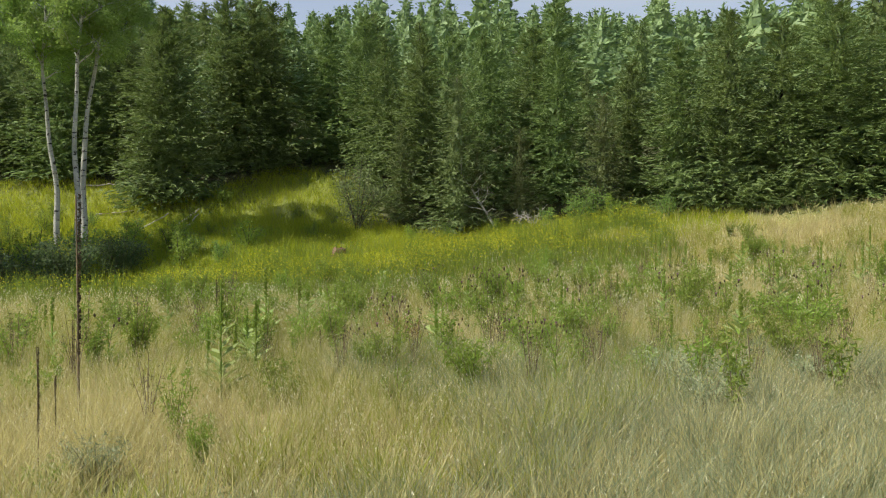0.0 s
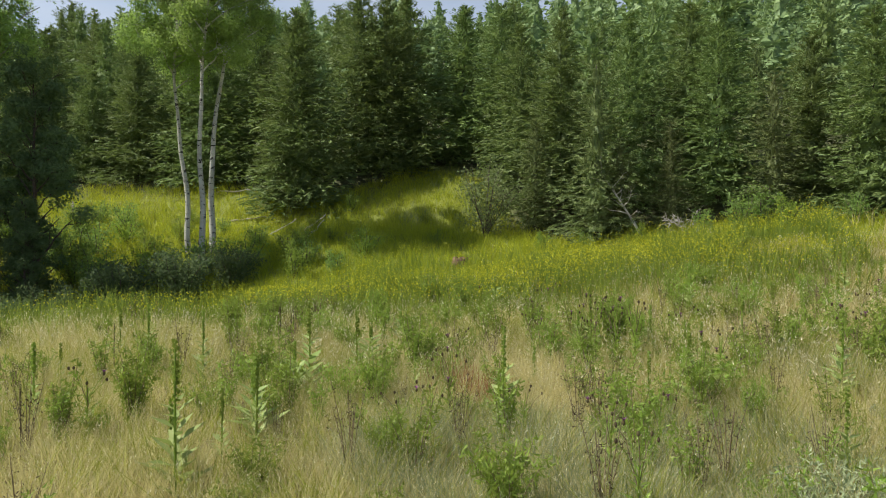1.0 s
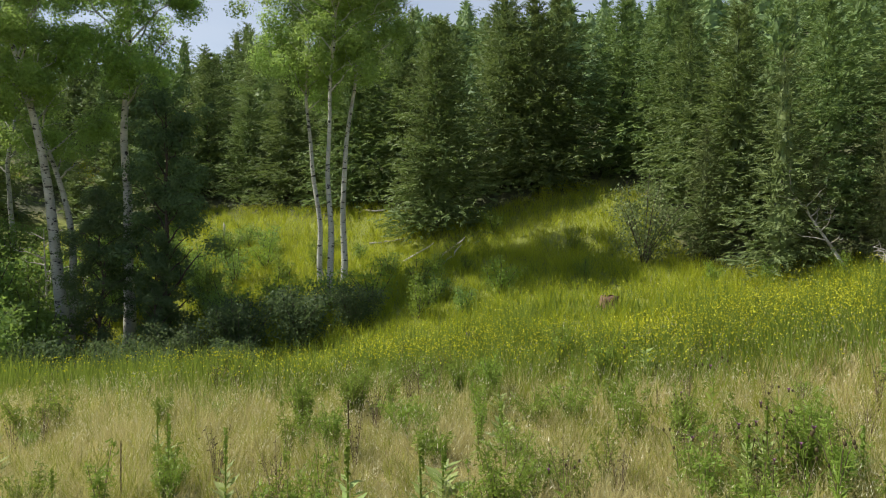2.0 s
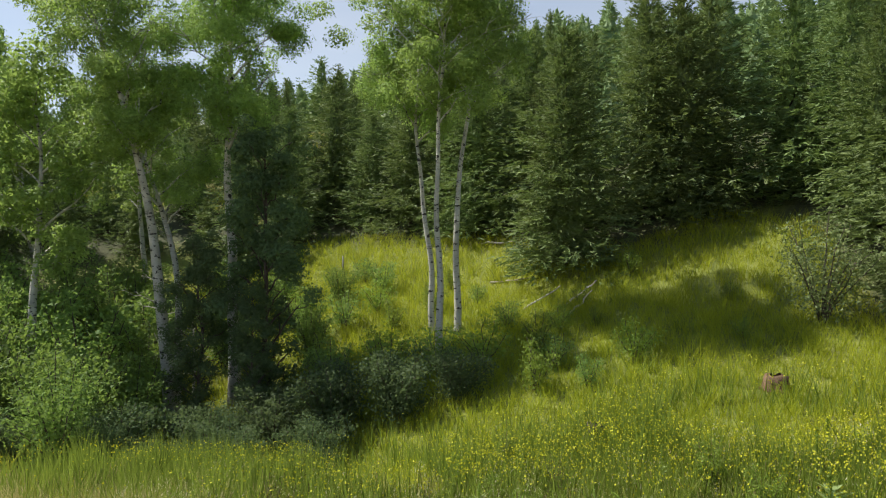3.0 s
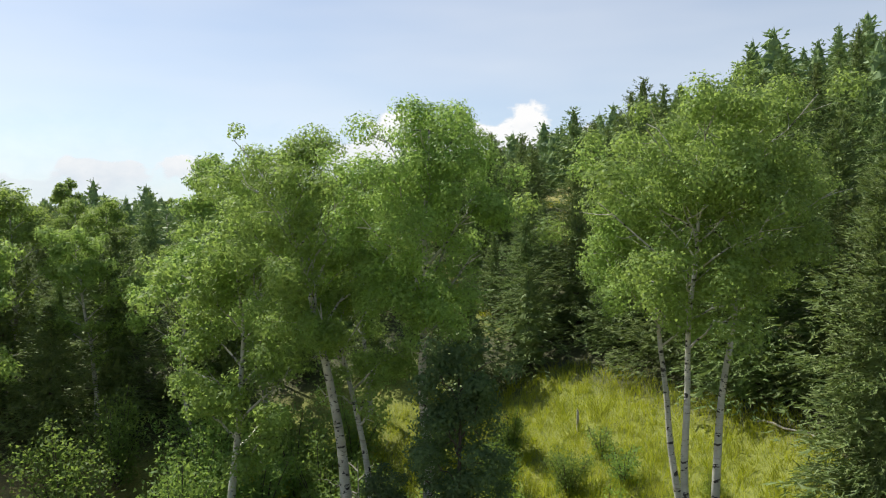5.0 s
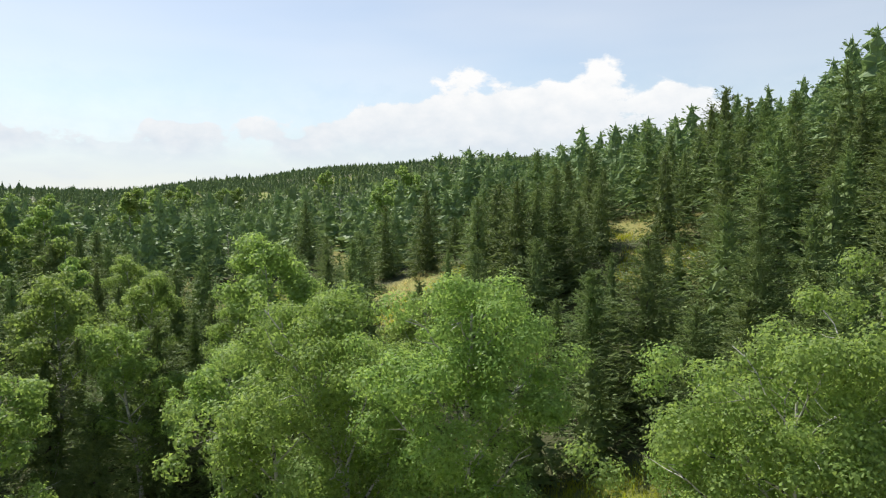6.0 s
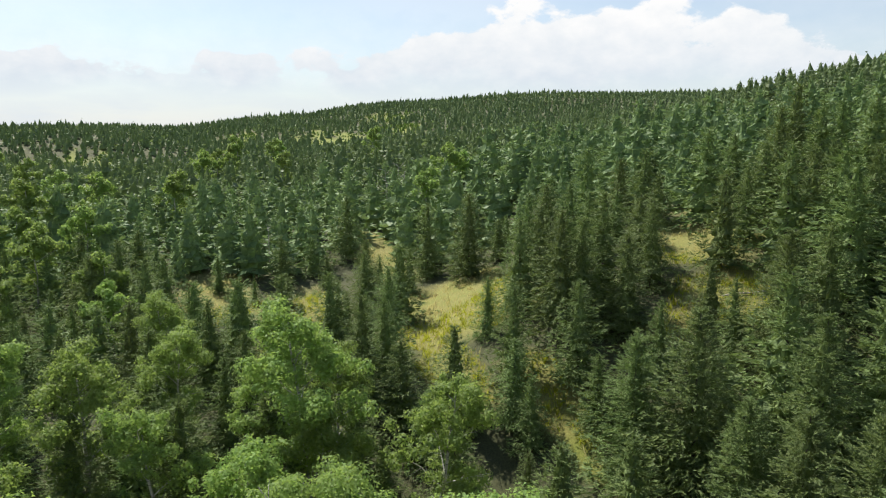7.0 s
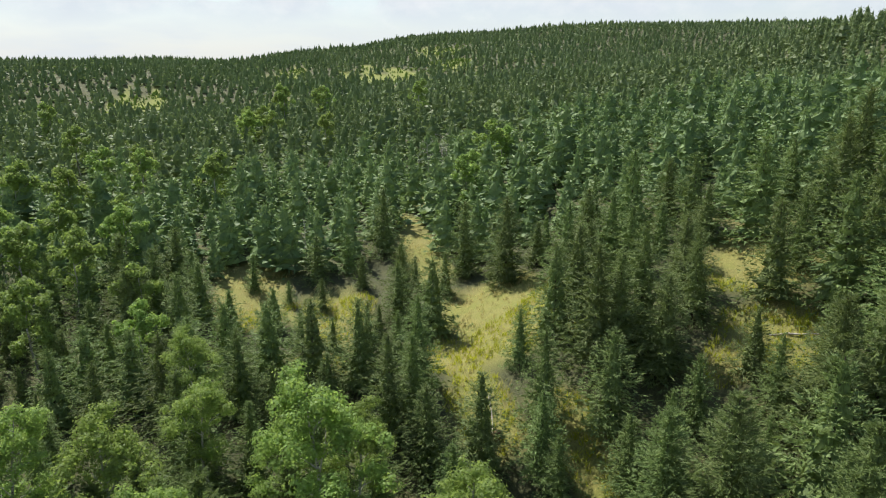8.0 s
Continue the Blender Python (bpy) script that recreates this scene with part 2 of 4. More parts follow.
def scatter_sprays(centres, size, r, narrow=0.1):
    """Narrow sprays turned all ways, mostly upwards, at the centres."""
    n = len(centres)
    way = unit(r.normal(size=(n, 3)) + (0, 0, 0.6))
    long = size * r.uniform(0.7, 1.4, n)
    return sprays(centres - way * long[:, None] / 2, centres + way * long[:, None] / 2, long * narrow, r.uniform(0, 3.14, n))


def scatter_leaves(centres, size, r, narrow=0.42):
    """Leaves turned all ways at the centres."""
    n = len(centres)
    way = unit(r.normal(size=(n, 3)) + (0, 0, -0.25))
    long = size * r.uniform(0.7, 1.25, n)
    return kites(centres - way * long[:, None] / 2, centres + way * long[:, None] / 2, long * narrow, r.uniform(0, 3.14, n))


def small_leaves(centres, size, r, face=None):
    """Small three-cornered leaves at the centres, turned all ways or mostly to face."""
    n = len(centres)
    way, side = unit(r.normal(size=(n, 3))), unit(r.normal(size=(n, 3)))
    if face is not None:
        face = unit(face + r.normal(0, 0.45, (n, 3)))
        way = unit(np.cross(face, way))
        side = np.cross(face, way)
    long = (size * r.uniform(0.7, 1.25, n))[:, None]
    v = np.stack([centres - way * long * 0.4 - side * long * 0.45, centres - way * long * 0.3 + side * long * 0.45, centres + way * long * 0.6], 1)
    return v.reshape(-1, 3), np.arange(3 * n).reshape(-1, 3)


# Conifers
def fir_crown(r, h, rad, boughs, pads, pad, bare=0.05, ragged=0.25, power=0.8, slim=0.26, twigs=0, leader=True):
    """The boughs of a fir: drooping fans of short needle pads, in loose whorls, with lifted tips and a leader."""
    whorl = np.arange(boughs) // 6
    u = np.clip((whorl + r.uniform(-0.4, 0.4, boughs)) / (boughs / 6), 0, 0.995) ** 1.1
    az = np.arange(boughs) * 2.39996 + r.uniform(-0.5, 0.5, boughs)
    long = rad * (1 - u) ** power * np.minimum(1, 0.78 + 2.5 * u) * r.uniform(1 - ragged * 1.5, 1 + ragged, boughs) + 0.012 * h
    rise = -0.22 + 0.95 * u + r.uniform(-0.16, 0.16, boughs)

    def wide(v):
        return np.repeat(v, pads, 0)

    n = boughs * pads
    s = 0.1 + 0.9 * r.uniform(0, 1, n) ** 0.85
    out = wide(np.stack([np.cos(az), np.sin(az), 0 * az], 1))
    side = wide(np.stack([-np.sin(az), np.cos(az), 0 * az], 1))
    reach, lift, uu = wide(long), wide(rise), wide(u)
    z = h * (bare + (1 - bare) * uu)
    off = r.uniform(-1, 1, n) * reach * (0.40 * np.sin(np.clip(s, 0, 1) * 2.6) + 0.05)
    p = out * (reach * s)[:, None] + side * off[:, None]
    p[:, 2] += z + reach * (lift * s - 0.34 * s * s + 0.36 * s ** 3) - 0.30 * np.abs(off) + r.normal(0, 0.05, n) * reach
    way = out * r.uniform(0.4, 1.0, n)[:, None] + side * (np.sign(off) * r.uniform(0.0, 0.9, n))[:, None]
    way[:, 2] += r.uniform(-0.45, 0.15, n) + 0.7 * uu * uu
    size = pad * r.uniform(0.6, 1.35, n) * (0.35 + 0.65 * (1 - uu))
    way = unit(way)
    tip = p + way * size[:, None]
    if twigs:
        # a main twig and side twigs, each a narrow needle spray
        cross = np.cross(way, unit(r.normal(0, 0.45, (n, 3)) + (0, 0, 1)))
        bits = [sprays(p, tip, size * slim * 0.42, r.uniform(-1.2, 1.2, n))]
        for k in range(twigs):
            c = p + way * (size * (0.1 + 0.28 * (k // 2) + r.uniform(0, 0.2, n)))[:, None]
            e = c + (way * 0.62 + cross * ((-1) ** k * r.uniform(0.45, 0.8, n))[:, None] + r.normal(0, 0.12, (n, 3))) * (size * r.uniform(0.5, 0.75, n))[:, None]
            bits.append(sprays(c, e, size * slim * 0.36, r.uniform(-1.2, 1.2, n)))
        v, f = join(bits)
    else:
        v, f = kites(p, tip, size * slim * r.uniform(0.7, 1.3, n), r.uniform(-1.15, 1.15, n))
    q = np.array([0.9, 0.93, 0.95, 0.97, 0.93, 0.96]) * h
    a = np.arange(6) * 2.4
    v2, f2 = kites(np.stack([0 * q, 0 * q, q], 1), np.stack([np.cos(a) * (1.03 * h - q) * 0.5, np.sin(a) * (1.03 * h - q) * 0.5, q + 0.008 * h], 1), np.full(6, 0.008 * h), r.uniform(-0.9, 0.9, 6))
    v3, f3 = kites(np.array([[0, 0, h * 0.9]] * 2), np.array([[0.002 * h, 0.001 * h, h * 1.01]] * 2), np.full(2, 0.008 * h), np.array([0.3, 1.9]))
    return join([(v, f), (v2, f2), (v3, f3)] if leader else [(v, f), (v3, f3)])


def crown_core(r, h, rad, power=0.8, sides=12, fat=0.5):
    """The dense rough inside of a crown: many loose scales round the trunk."""
    zs = np.linspace(0.06, 0.94, 18 if sides > 9 else 11 if sides > 7 else 8 if sides > 4 else 4)
    w = fat * rad * (1 - zs) ** power * np.where(np.arange(len(zs)) % 2, 0.75, 1.15) + 0.002 * h
    v, f = tube(np.stack([zs * 0, zs * 0, zs * h], 1), w, sides)
    a = np.arctan2(v[:, 1], v[:, 0])[:, None]
    lobes = 0.2 * np.sin(3 * a + 9 * v[:, 2:] / h + r.uniform(0, 6))
    v = v * (1 + (lobes + r.uniform(-0.3, 0.3, (len(v), 1))) * (1, 1, 0.0)) + r.normal(0, 0.014 * h, v.shape) * (0, 0, 1)
    f = np.concatenate([f[:, (0, 1, 2)], f[:, (0, 2, 3)]])
    v = v[f.ravel()] * (1 + r.uniform(-0.10, 0.10, (f.size, 1)) * (1, 1, 0.0)) + r.normal(0, 0.009 * h, (f.size, 3)) * (0, 0, 1)
    return v, np.arange(f.size).reshape(-1, 3)


def fir(seed, h, rad, boughs, pads, pad, material, name="conifer", fat=0.24, **more):
    r = np.random.default_rng(seed)
    thing = new(name)
    pts = np.array([[0, 0, -0.3], [0.02, 0.01, h * 0.3], [-0.02, 0.02, h * 0.7], [0, 0, h * 0.97]])
    part("trunk", mesh_of("trunk", *tube(pts, np.array([0.018, 0.014, 0.008, 0.002]) * h, 7), FIR_BARK, True), thing, "rough grey-brown bark")
    crown = join([fir_crown(r, h, rad, boughs, pads, pad, **more), crown_core(r, h, rad, more.get("power", 0.8), fat=fat)])
    part("crown", mesh_of("crown", *crown, material), thing)
    return thing


# Broadleaf trees
def aspen(seed, stem, lean, h, clumps, leaves, leaf=0.12, limbs=9, base=0.16, crown_from=0.5, spread=2.0, up=0.75, curve=1.3, lobe=0.17, name="aspen_tree", material=None, bark=None):
    """A pale-barked tree: a bent tapering trunk, limbs and a crown of leaf clumps. lean: where its top stands from its foot."""
    r = np.random.default_rng(seed)
    material, bark = material or ASPEN_LEAF, bark or ASPEN_BARK
    thing = new(name)
    s = np.linspace(0, 1, 22)
    bow = np.array(stem)
    pts = np.stack([lean[0] * s ** curve + bow[0] * np.sin(s * 3.14), lean[1] * s ** curve + bow[1] * np.sin(s * 3.14), -0.35 + (h * 0.93 + 0.35) * s], 1)
    ph = r.uniform(0, 6.28, (2, 2))
    for i in (0, 1):
        pts[:, i] += (0.07 * np.sin(s * 9 + ph[i, 0]) + 0.035 * np.sin(s * 21 + ph[i, 1])) * np.minimum(1, s * 6)
    rad = base * (1 - 0.9 * s ** 0.9) + 0.012
    rad[0] *= 1.25
    part("trunk", mesh_of("trunk", *tube(pts, rad, 10), bark, True), thing)
    centres = []
    for k in range(limbs):
        q = crown_from + (0.97 - crown_from) * (k + r.uniform(0, 1)) / limbs
        at = np.array([np.interp(q, s, pts[:, i]) for i in range(3)])
        az = k * 2.4 + r.uniform(-0.5, 0.5)
        w = (q - crown_from) / (1 - crown_from)
        long = spread * min(0.45 + 1.6 * w, 1.2 - 0.75 * w) * r.uniform(0.6, 1.0)
        t = np.linspace(0, 1, 6)[:, None]
        way = np.array([math.cos(az), math.sin(az), up + r.uniform(-0.2, 0.5)])
        limb = at + way * long * t + np.array([0, 0, -0.15]) * long * t ** 2 + r.normal(0, 0.09, (6, 3)) * t
        thick = np.interp(q, s, rad) * 0.42
        bits = [tube(limb, thick * (1 - 0.85 * t[:, 0]) + 0.008, 6)]
        for m in range(3):
            c = limb[(2, 3, 4)[m]]
            e = c + unit(way * (1, 1, 0.6) + r.normal(0, 0.75, 3)) * long * r.uniform(0.25, 0.5)
            bits.append(tube([c, (c + e) / 2 + r.normal(0, 0.03, 3), e], [thick * 0.35 + 0.004, thick * 0.22 + 0.004, 0.005], 5))
            centres.append(e)
        part("limb", mesh_of("limb", *join(bits), bark, True), thing)
        centres += [limb[4], limb[5]]
    centres += [pts[-1], pts[-3], pts[-5], pts[-7]]
    centres = np.array(centres)
    pick = centres[r.integers(0, len(centres), clumps)] + r.normal(0, lobe * spread, (clumps, 3)) * (1, 1, 0.75)
    sizes = r.uniform(0.28, 0.62, clumps) * (0.6 + 0.2 * spread)
    which = r.choice(clumps, leaves, p=sizes ** 2 / np.sum(sizes ** 2))
    ball = unit(r.normal(size=(leaves, 3)) + (0, 0, 0.25))
    far = r.uniform(0.1, 1, leaves) ** 0.4
    pos = pick[which] + ball * (far * sizes[which] * (1 + 0.25 * np.sin(ball[:, 0] * 7 + which) * np.sin(ball[:, 2] * 6 + which)))[:, None] * (1, 1, 0.8)
    part("crown", mesh_of("crown", *small_leaves(pos, leaf, r, ball + (0, 0, 0.3)), material), thing)
    return thing


def shrub(seed, h, wide, leaves, leaf, material, name="shrub", stems=9, top=0.9, bark=None):
    """Many stems from one foot, leafy from near the ground."""
    r = np.random.default_rng(seed)
    thing = new(name)
    ends = []
    for k in range(stems):
        az, out = k * 2.4 + r.uniform(-0.4, 0.4), wide * math.sqrt(r.uniform(0.05, 1)) * 0.8
        high = h * r.uniform(0.65, 1.0) * (1 - 0.3 * out / wide)
        t = np.linspace(0, 1, 5)[:, None]
        p = np.array([math.cos(az) * out, math.sin(az) * out, 0]) * t ** 1.2 + np.array([0, 0, high]) * t + r.normal(0, 0.04, (5, 3)) * t
        p[0, 2] -= 0.15
        part("stem", mesh_of("stem", *tube(p, 0.022 * h / 3 * (1.1 - t[:, 0]) + 0.005, 5), bark or FIR_BARK, True), thing)
        ends.append(p)
    ends = np.array(ends)
    w, q = r.integers(0, stems, leaves), r.uniform(0.12, 1.0, leaves) ** 0.85
    seg = np.clip((q * 4).astype(int), 0, 3)
    f = (q * 4 - seg)[:, None]
    pos = ends[w, seg] * (1 - f) + ends[w, seg + 1] * f
    pos = pos + r.normal(0, 1, (leaves, 3)) * (0.17 * wide + 0.05, 0.17 * wide + 0.05, 0.06 * h) * (1.15 - 0.6 * q)[:, None]
    pos[:, 2] = np.abs(pos[:, 2])
    part("foliage", mesh_of("foliage", *small_leaves(pos, leaf, r), material), thing)
    return thing


def place(thing, x, y, turn=0.0, size=1.0, sink=0.05, tip=0.0):
    """The pose of a thing that stands on the ground."""
    thing.scale = (size, size, size)
    thing.matrix_basis = pose(x, y, float(height(x, y)) - sink, tip, 0, turn) @ Matrix.Diagonal((size, size, size, 1))
    return thing


def again(thing, x, y, turn=0.0, size=1.0, sink=0.05, tip=0.0):
    """A copy of a thing on the ground."""
    thing.scale = (1, 1, 1)
    ob = copy_thing(thing, pose(x, y, float(height(x, y)) - sink, tip, 0, turn))
    ob.scale = (size, size, size)
    return ob


# Where trees may stand
OPEN = [(-57, 37.5, 8, 4.5), (-68.5, 19.5, 6, 4), (-63.5, 26, 5, 3), (-48.5, 52.5, 4.5, 4), (-53.5, 57.5, 2.5, 2), (-45.5, 32.2, 4, 2), (-39.5, 36.2, 4.5, 1.5), (-52.5, 33, 3.5, 2.5),
        (-55, 23.3, 2.4, 2), (-41.5, 48.5, 3, 3.2), (-82, 36.5, 8, 1.5), (-70, 34.8, 5, 2), (-97, 40, 9, 1.6), (-76, 35.6, 5, 1.6), (-40.6, 45.2, 1.6, 1.6)]
FAR_OPEN = [(-560, 130, 75, 34), (-600, 60, 50, 20), (-470, -40, 55, 18), (-590, 190, 35, 20), (-420, 45, 30, 9), (-700, 210, 40, 30)]


def treeline(x):
    """How far north the open meadow reaches."""
    return 31.2 + 2.4 * sstep(2, 5, -x) + 4.7 * np.exp(-((np.asarray(x, float) + 7.2) / 2.9) ** 2) + 1.8 * sstep(14, 18, -x) - 4 * sstep(28, 32, -x) - 3.2 * sstep(4, 11, x)


def wooded(x, y):
    """True where the forest stands."""
    x, y = np.asarray(x, float), np.asarray(y, float)
    ok = (y > treeline(x)) | (x < -34 - 0.2 * np.abs(y - 18))
    ok &= ~((x > -34) & (y < treeline(x)))
    for cx, cy, rx, ry in OPEN:
        ok &= ((x - cx) / rx) ** 2 + ((y - cy) / ry) ** 2 > 1 + 0.25 * np.sin(x * 1.3) * np.sin(y * 1.7)
    for cx, cy, rx, ry in FAR_OPEN:
        ok &= ((x - cx) / rx) ** 2 + ((y - cy) / ry) ** 2 > 0.9 + 0.7 * np.sin(x / 13) * np.sin(y / 9) + 0.35 * np.sin(x / 5 + y / 3)
    return ok


def flower_band(x):
    """The line of the yellow-flowered strip between field and meadow."""
    return 17.4 + 7.0 * sstep(-14, 0.5, x) + 1.4 * sstep(0, 6, x)


# Ground: one sheet, fine near the walk and coarse towards the horizon
def ground_sheet():
    k = np.linspace(-1, 1, 201)
    far = np.sinh(k * 6.3) / np.sinh(6.3) * 4200
    x, y = np.meshgrid(far - 12, far + 24, indexing="ij")
    v = np.stack([x, y, height(x, y)], -1).reshape(-1, 3)
    n = len(k)
    i, j = np.meshgrid(np.arange(n - 1), np.arange(n - 1), indexing="ij")
    f = np.stack([i * n + j, (i + 1) * n + j, (i + 1) * n + j + 1, i * n + j + 1], -1).reshape(-1, 4)
    me = mesh_of("ground", v, f, GROUND, True)
    px, py = v[:, 0], v[:, 1]
    lush = 0.15 + 0.85 * sstep(-1.5, 0.5, py - flower_band(px)) * sstep(22, 6, px) * sstep(-44, -32, px) + 0.5 * sstep(-34, -46, px) + 0.7 * sstep(-220, -300, px)
    me.attributes.new("lush", "FLOAT", "POINT").data.foreach_set("value", lush.astype(np.float32))
    me.attributes.new("woods", "FLOAT", "POINT").data.foreach_set("value", wooded(px, py).astype(np.float32))
    return me


tagged(new("ground", ground_sheet()), "sloping meadow ground with dry straw and green grass", "ground", kind="structure")


# Sky: a far shell of cloud
def cloud_material():
    m = Nodes("cloud")
    tex = m.n("TexCoord")
    way = m.n("VectorMath", operation="NORMALIZE")
    m.t.links.new(tex.outputs["Object"], way.inputs[0])
    way = way.outputs[0]
    split = m.n("SeparateXYZ", Vector=way)
    el = split.outputs["Z"]

    def turn(yaw):
        d = m.n("VectorMath", operation="DOT_PRODUCT")
        m.t.links.new(way, d.inputs[0])
        d.inputs[1].default_value = (math.cos(radians(yaw)), math.sin(radians(yaw)), 0)
        return d.outputs["Value"]

    wide = m.n("Mapping", Vector=way)
    wide.inputs["Scale"].default_value = (1, 1, 1.7)
    lumps = m.noise(wide.outputs[0], 9.0, 2.0, 0.5)
    puffs = m.noise(wide.outputs[0], 26.0, 6.0, 0.6)
    # a bank of cumulus above the western ridge
    a = turn(58)
    bank = m.math("SUBTRACT", 0.178, m.math("MULTIPLY", m.math("POWER", m.math("MULTIPLY", m.math("ABSOLUTE", a), 2.9), 4.0), 0.10))
    bank = m.math("MAXIMUM", bank, 0.105)
    top = m.math("ADD", bank, m.math("MULTIPLY", m.math("SUBTRACT", lumps, 0.5), 0.16))
    top = m.math("ADD", top, m.math("MULTIPLY", m.math("SUBTRACT", puffs, 0.5), 0.07))
    edge = m.math("MULTIPLY", m.math("SUBTRACT", top, el), 60.0)
    edge = m.n("Clamp", Value=edge).outputs[0]
    floor_fade = m.n("MapRange", Value=m.math("ADD", el, m.math("MULTIPLY", m.math("SUBTRACT", lumps, 0.5), 0.10)))
    floor_fade.inputs["From Min"].default_value, floor_fade.inputs["From Max"].default_value = 0.02, 0.09
    floor_fade.inputs["To Min"].default_value = 0.45
    puffy = m.math("MULTIPLY", edge, floor_fade.outputs[0])
    # thin streaks and a pale veil low over the hills
    streak = m.n("Mapping", Vector=way)
    streak.inputs["Scale"].default_value = (1, 1, 5)
    wisps = m.noise(streak.outputs[0], 5.0, 5.0, 0.6)
    low = m.n("MapRange", Value=el)
    low.inputs["From Min"].default_value, low.inputs["From Max"].default_value = 0.22, 0.04
    veil = m.math("MULTIPLY", low.outputs[0], m.math("ADD", 0.75, m.math("MULTIPLY", 0.25, m.n("Clamp", Value=m.math("MULTIPLY", m.math("SUBTRACT", wisps, 0.44), 3.2)).outputs[0])))
    soft = m.noise(streak.outputs[0], 2.2, 3.0, 0.5)
    high = m.math("ADD", 0.10, m.math("MULTIPLY", soft, 0.5))
    streaky = m.math("MULTIPLY", m.n("Clamp", Value=m.math("MULTIPLY", m.math("SUBTRACT", wisps, 0.45), 1.6)).outputs[0], 0.4)
    high = m.math("MAXIMUM", high, streaky)
    fac = m.math("MAXIMUM", puffy, m.math("MAXIMUM", m.math("MULTIPLY", veil, 0.95), high))
    shade = m.ramp(m.math("ADD", m.math("MULTIPLY", puffs, 0.5), m.math("MULTIPLY", m.math("SUBTRACT", el, 0.05), 4.0)),
                   ((0.3, (0.74, 0.81, 0.88)), (0.72, (1.0, 1.0, 1.0))))
    em = m.n("Emission", Color=shade, Strength=0.70)
    s = m.n("MixShader", Fac=fac)
    m.t.links.new(m.n("BsdfTransparent").outputs[0], s.inputs[1])
    m.t.links.new(em.outputs[0], s.inputs[2])
    return m.surface(s.outputs[0])


def sky_shell():
    az = np.linspace(0, 2 * np.pi, 97)
    el = np.radians(np.linspace(-3, 33, 13))
    a, e = np.meshgrid(az, el, indexing="ij")
    v = np.stack([np.cos(a) * np.cos(e), np.sin(a) * np.cos(e), np.sin(e)], -1).reshape(-1, 3) * 4400
    i, j = np.meshgrid(np.arange(96), np.arange(12), indexing="ij")
    f = np.stack([i * 13 + j, (i + 1) * 13 + j, (i + 1) * 13 + j + 1, i * 13 + j + 1], -1).reshape(-1, 4)
    return mesh_of("backdrop", v, f, cloud_material(), True)


tagged(new("backdrop", sky_shell()), "white cumulus clouds and thin haze low in the sky", "sky", kind="structure")


def spaced(n, box, gap, r, taken=None):
    """Random places in the box that keep the gap from one another and from those taken."""
    x0, x1, y0, y1 = box
    cell, grid, out = gap, {}, []

    def near(px, py):
        ci, cj = int(px // cell), int(py // cell)
        return any((px - qx) ** 2 + (py - qy) ** 2 < gap * gap for a in (-1, 0, 1) for b in (-1, 0, 1) for qx, qy in grid.get((ci + a, cj + b), ()))

    for qx, qy in taken if taken is not None else ():
        grid.setdefault((int(qx // cell), int(qy // cell)), []).append((qx, qy))
    xs, ys = r.uniform(x0, x1, n), r.uniform(y0, y1, n)
    keep = wooded(xs, ys)
    for px, py in zip(xs[keep], ys[keep]):
        if not near(px, py):
            grid.setdefault((int(px // cell), int(py // cell)), []).append((px, py))
            out.append((px, py))
    return np.array(out)


# Conifers near the meadow, one by one: place, height
FIRS = [(-17.4, 37.6, 9.0), (-19.8, 36.6, 9.0), (-22.2, 37.8, 8.2), (-24.8, 37.4, 7.2), (-27.9, 37.7, 6.2), (-31.5, 38.1, 8.5), (-33.9, 36.6, 7.0), (-27.3, 40.7, 8.5), (-34.0, 45.5, 8.0), (-11.6, 37.3, 9.8), (-14.9, 37.3, 8.4), (-10.2, 37.6, 9.0), (-9.6, 39.4, 8.8), (-6.6, 40.2, 8.2), (-4.4, 38.6, 8.2), (-3.0, 35.4, 7.6), (-1.0, 33.2, 8.2),
        (1.9, 33.2, 8.4), (5.4, 32.6, 7.2), (8.6, 31.6, 6.6), (10.2, 29.8, 7.4), (12.2, 29.4, 8.6), (14.4, 29.2, 7.8), (16.6, 28.8, 8.4), (19.0, 28.6, 7.8), (21.8, 29, 8.0)]
firs = [fir(11 + k, 9.0, (3.0, 3.4, 3.6, 2.7, 3.2)[k], 150, 44, 0.45, FIR, slim=0.24, twigs=3, power=(0.9, 0.8, 0.95, 0.75, 0.95)[k], ragged=(0.25, 0.35, 0.3, 0.4, 0.3)[k]) for k in range(5)]
small_firs = [fir(31 + k, 8.5, (3.1, 3.5, 3.0, 3.7)[k], 100, 17, 0.66, FIR, slim=0.28, twigs=2, fat=0.34, power=(0.9, 0.8, 1.0, 0.86)[k], ragged=0.3) for k in range(4)]
valley_firs = [fir(41 + k, 8.0, (3.0, 2.6, 3.3, 2.5)[k], 124, 23, 0.53, FIR, slim=0.25, twigs=2, fat=0.3, power=(0.92, 0.8, 0.96, 0.86)[k], ragged=0.3) for k in range(4)]
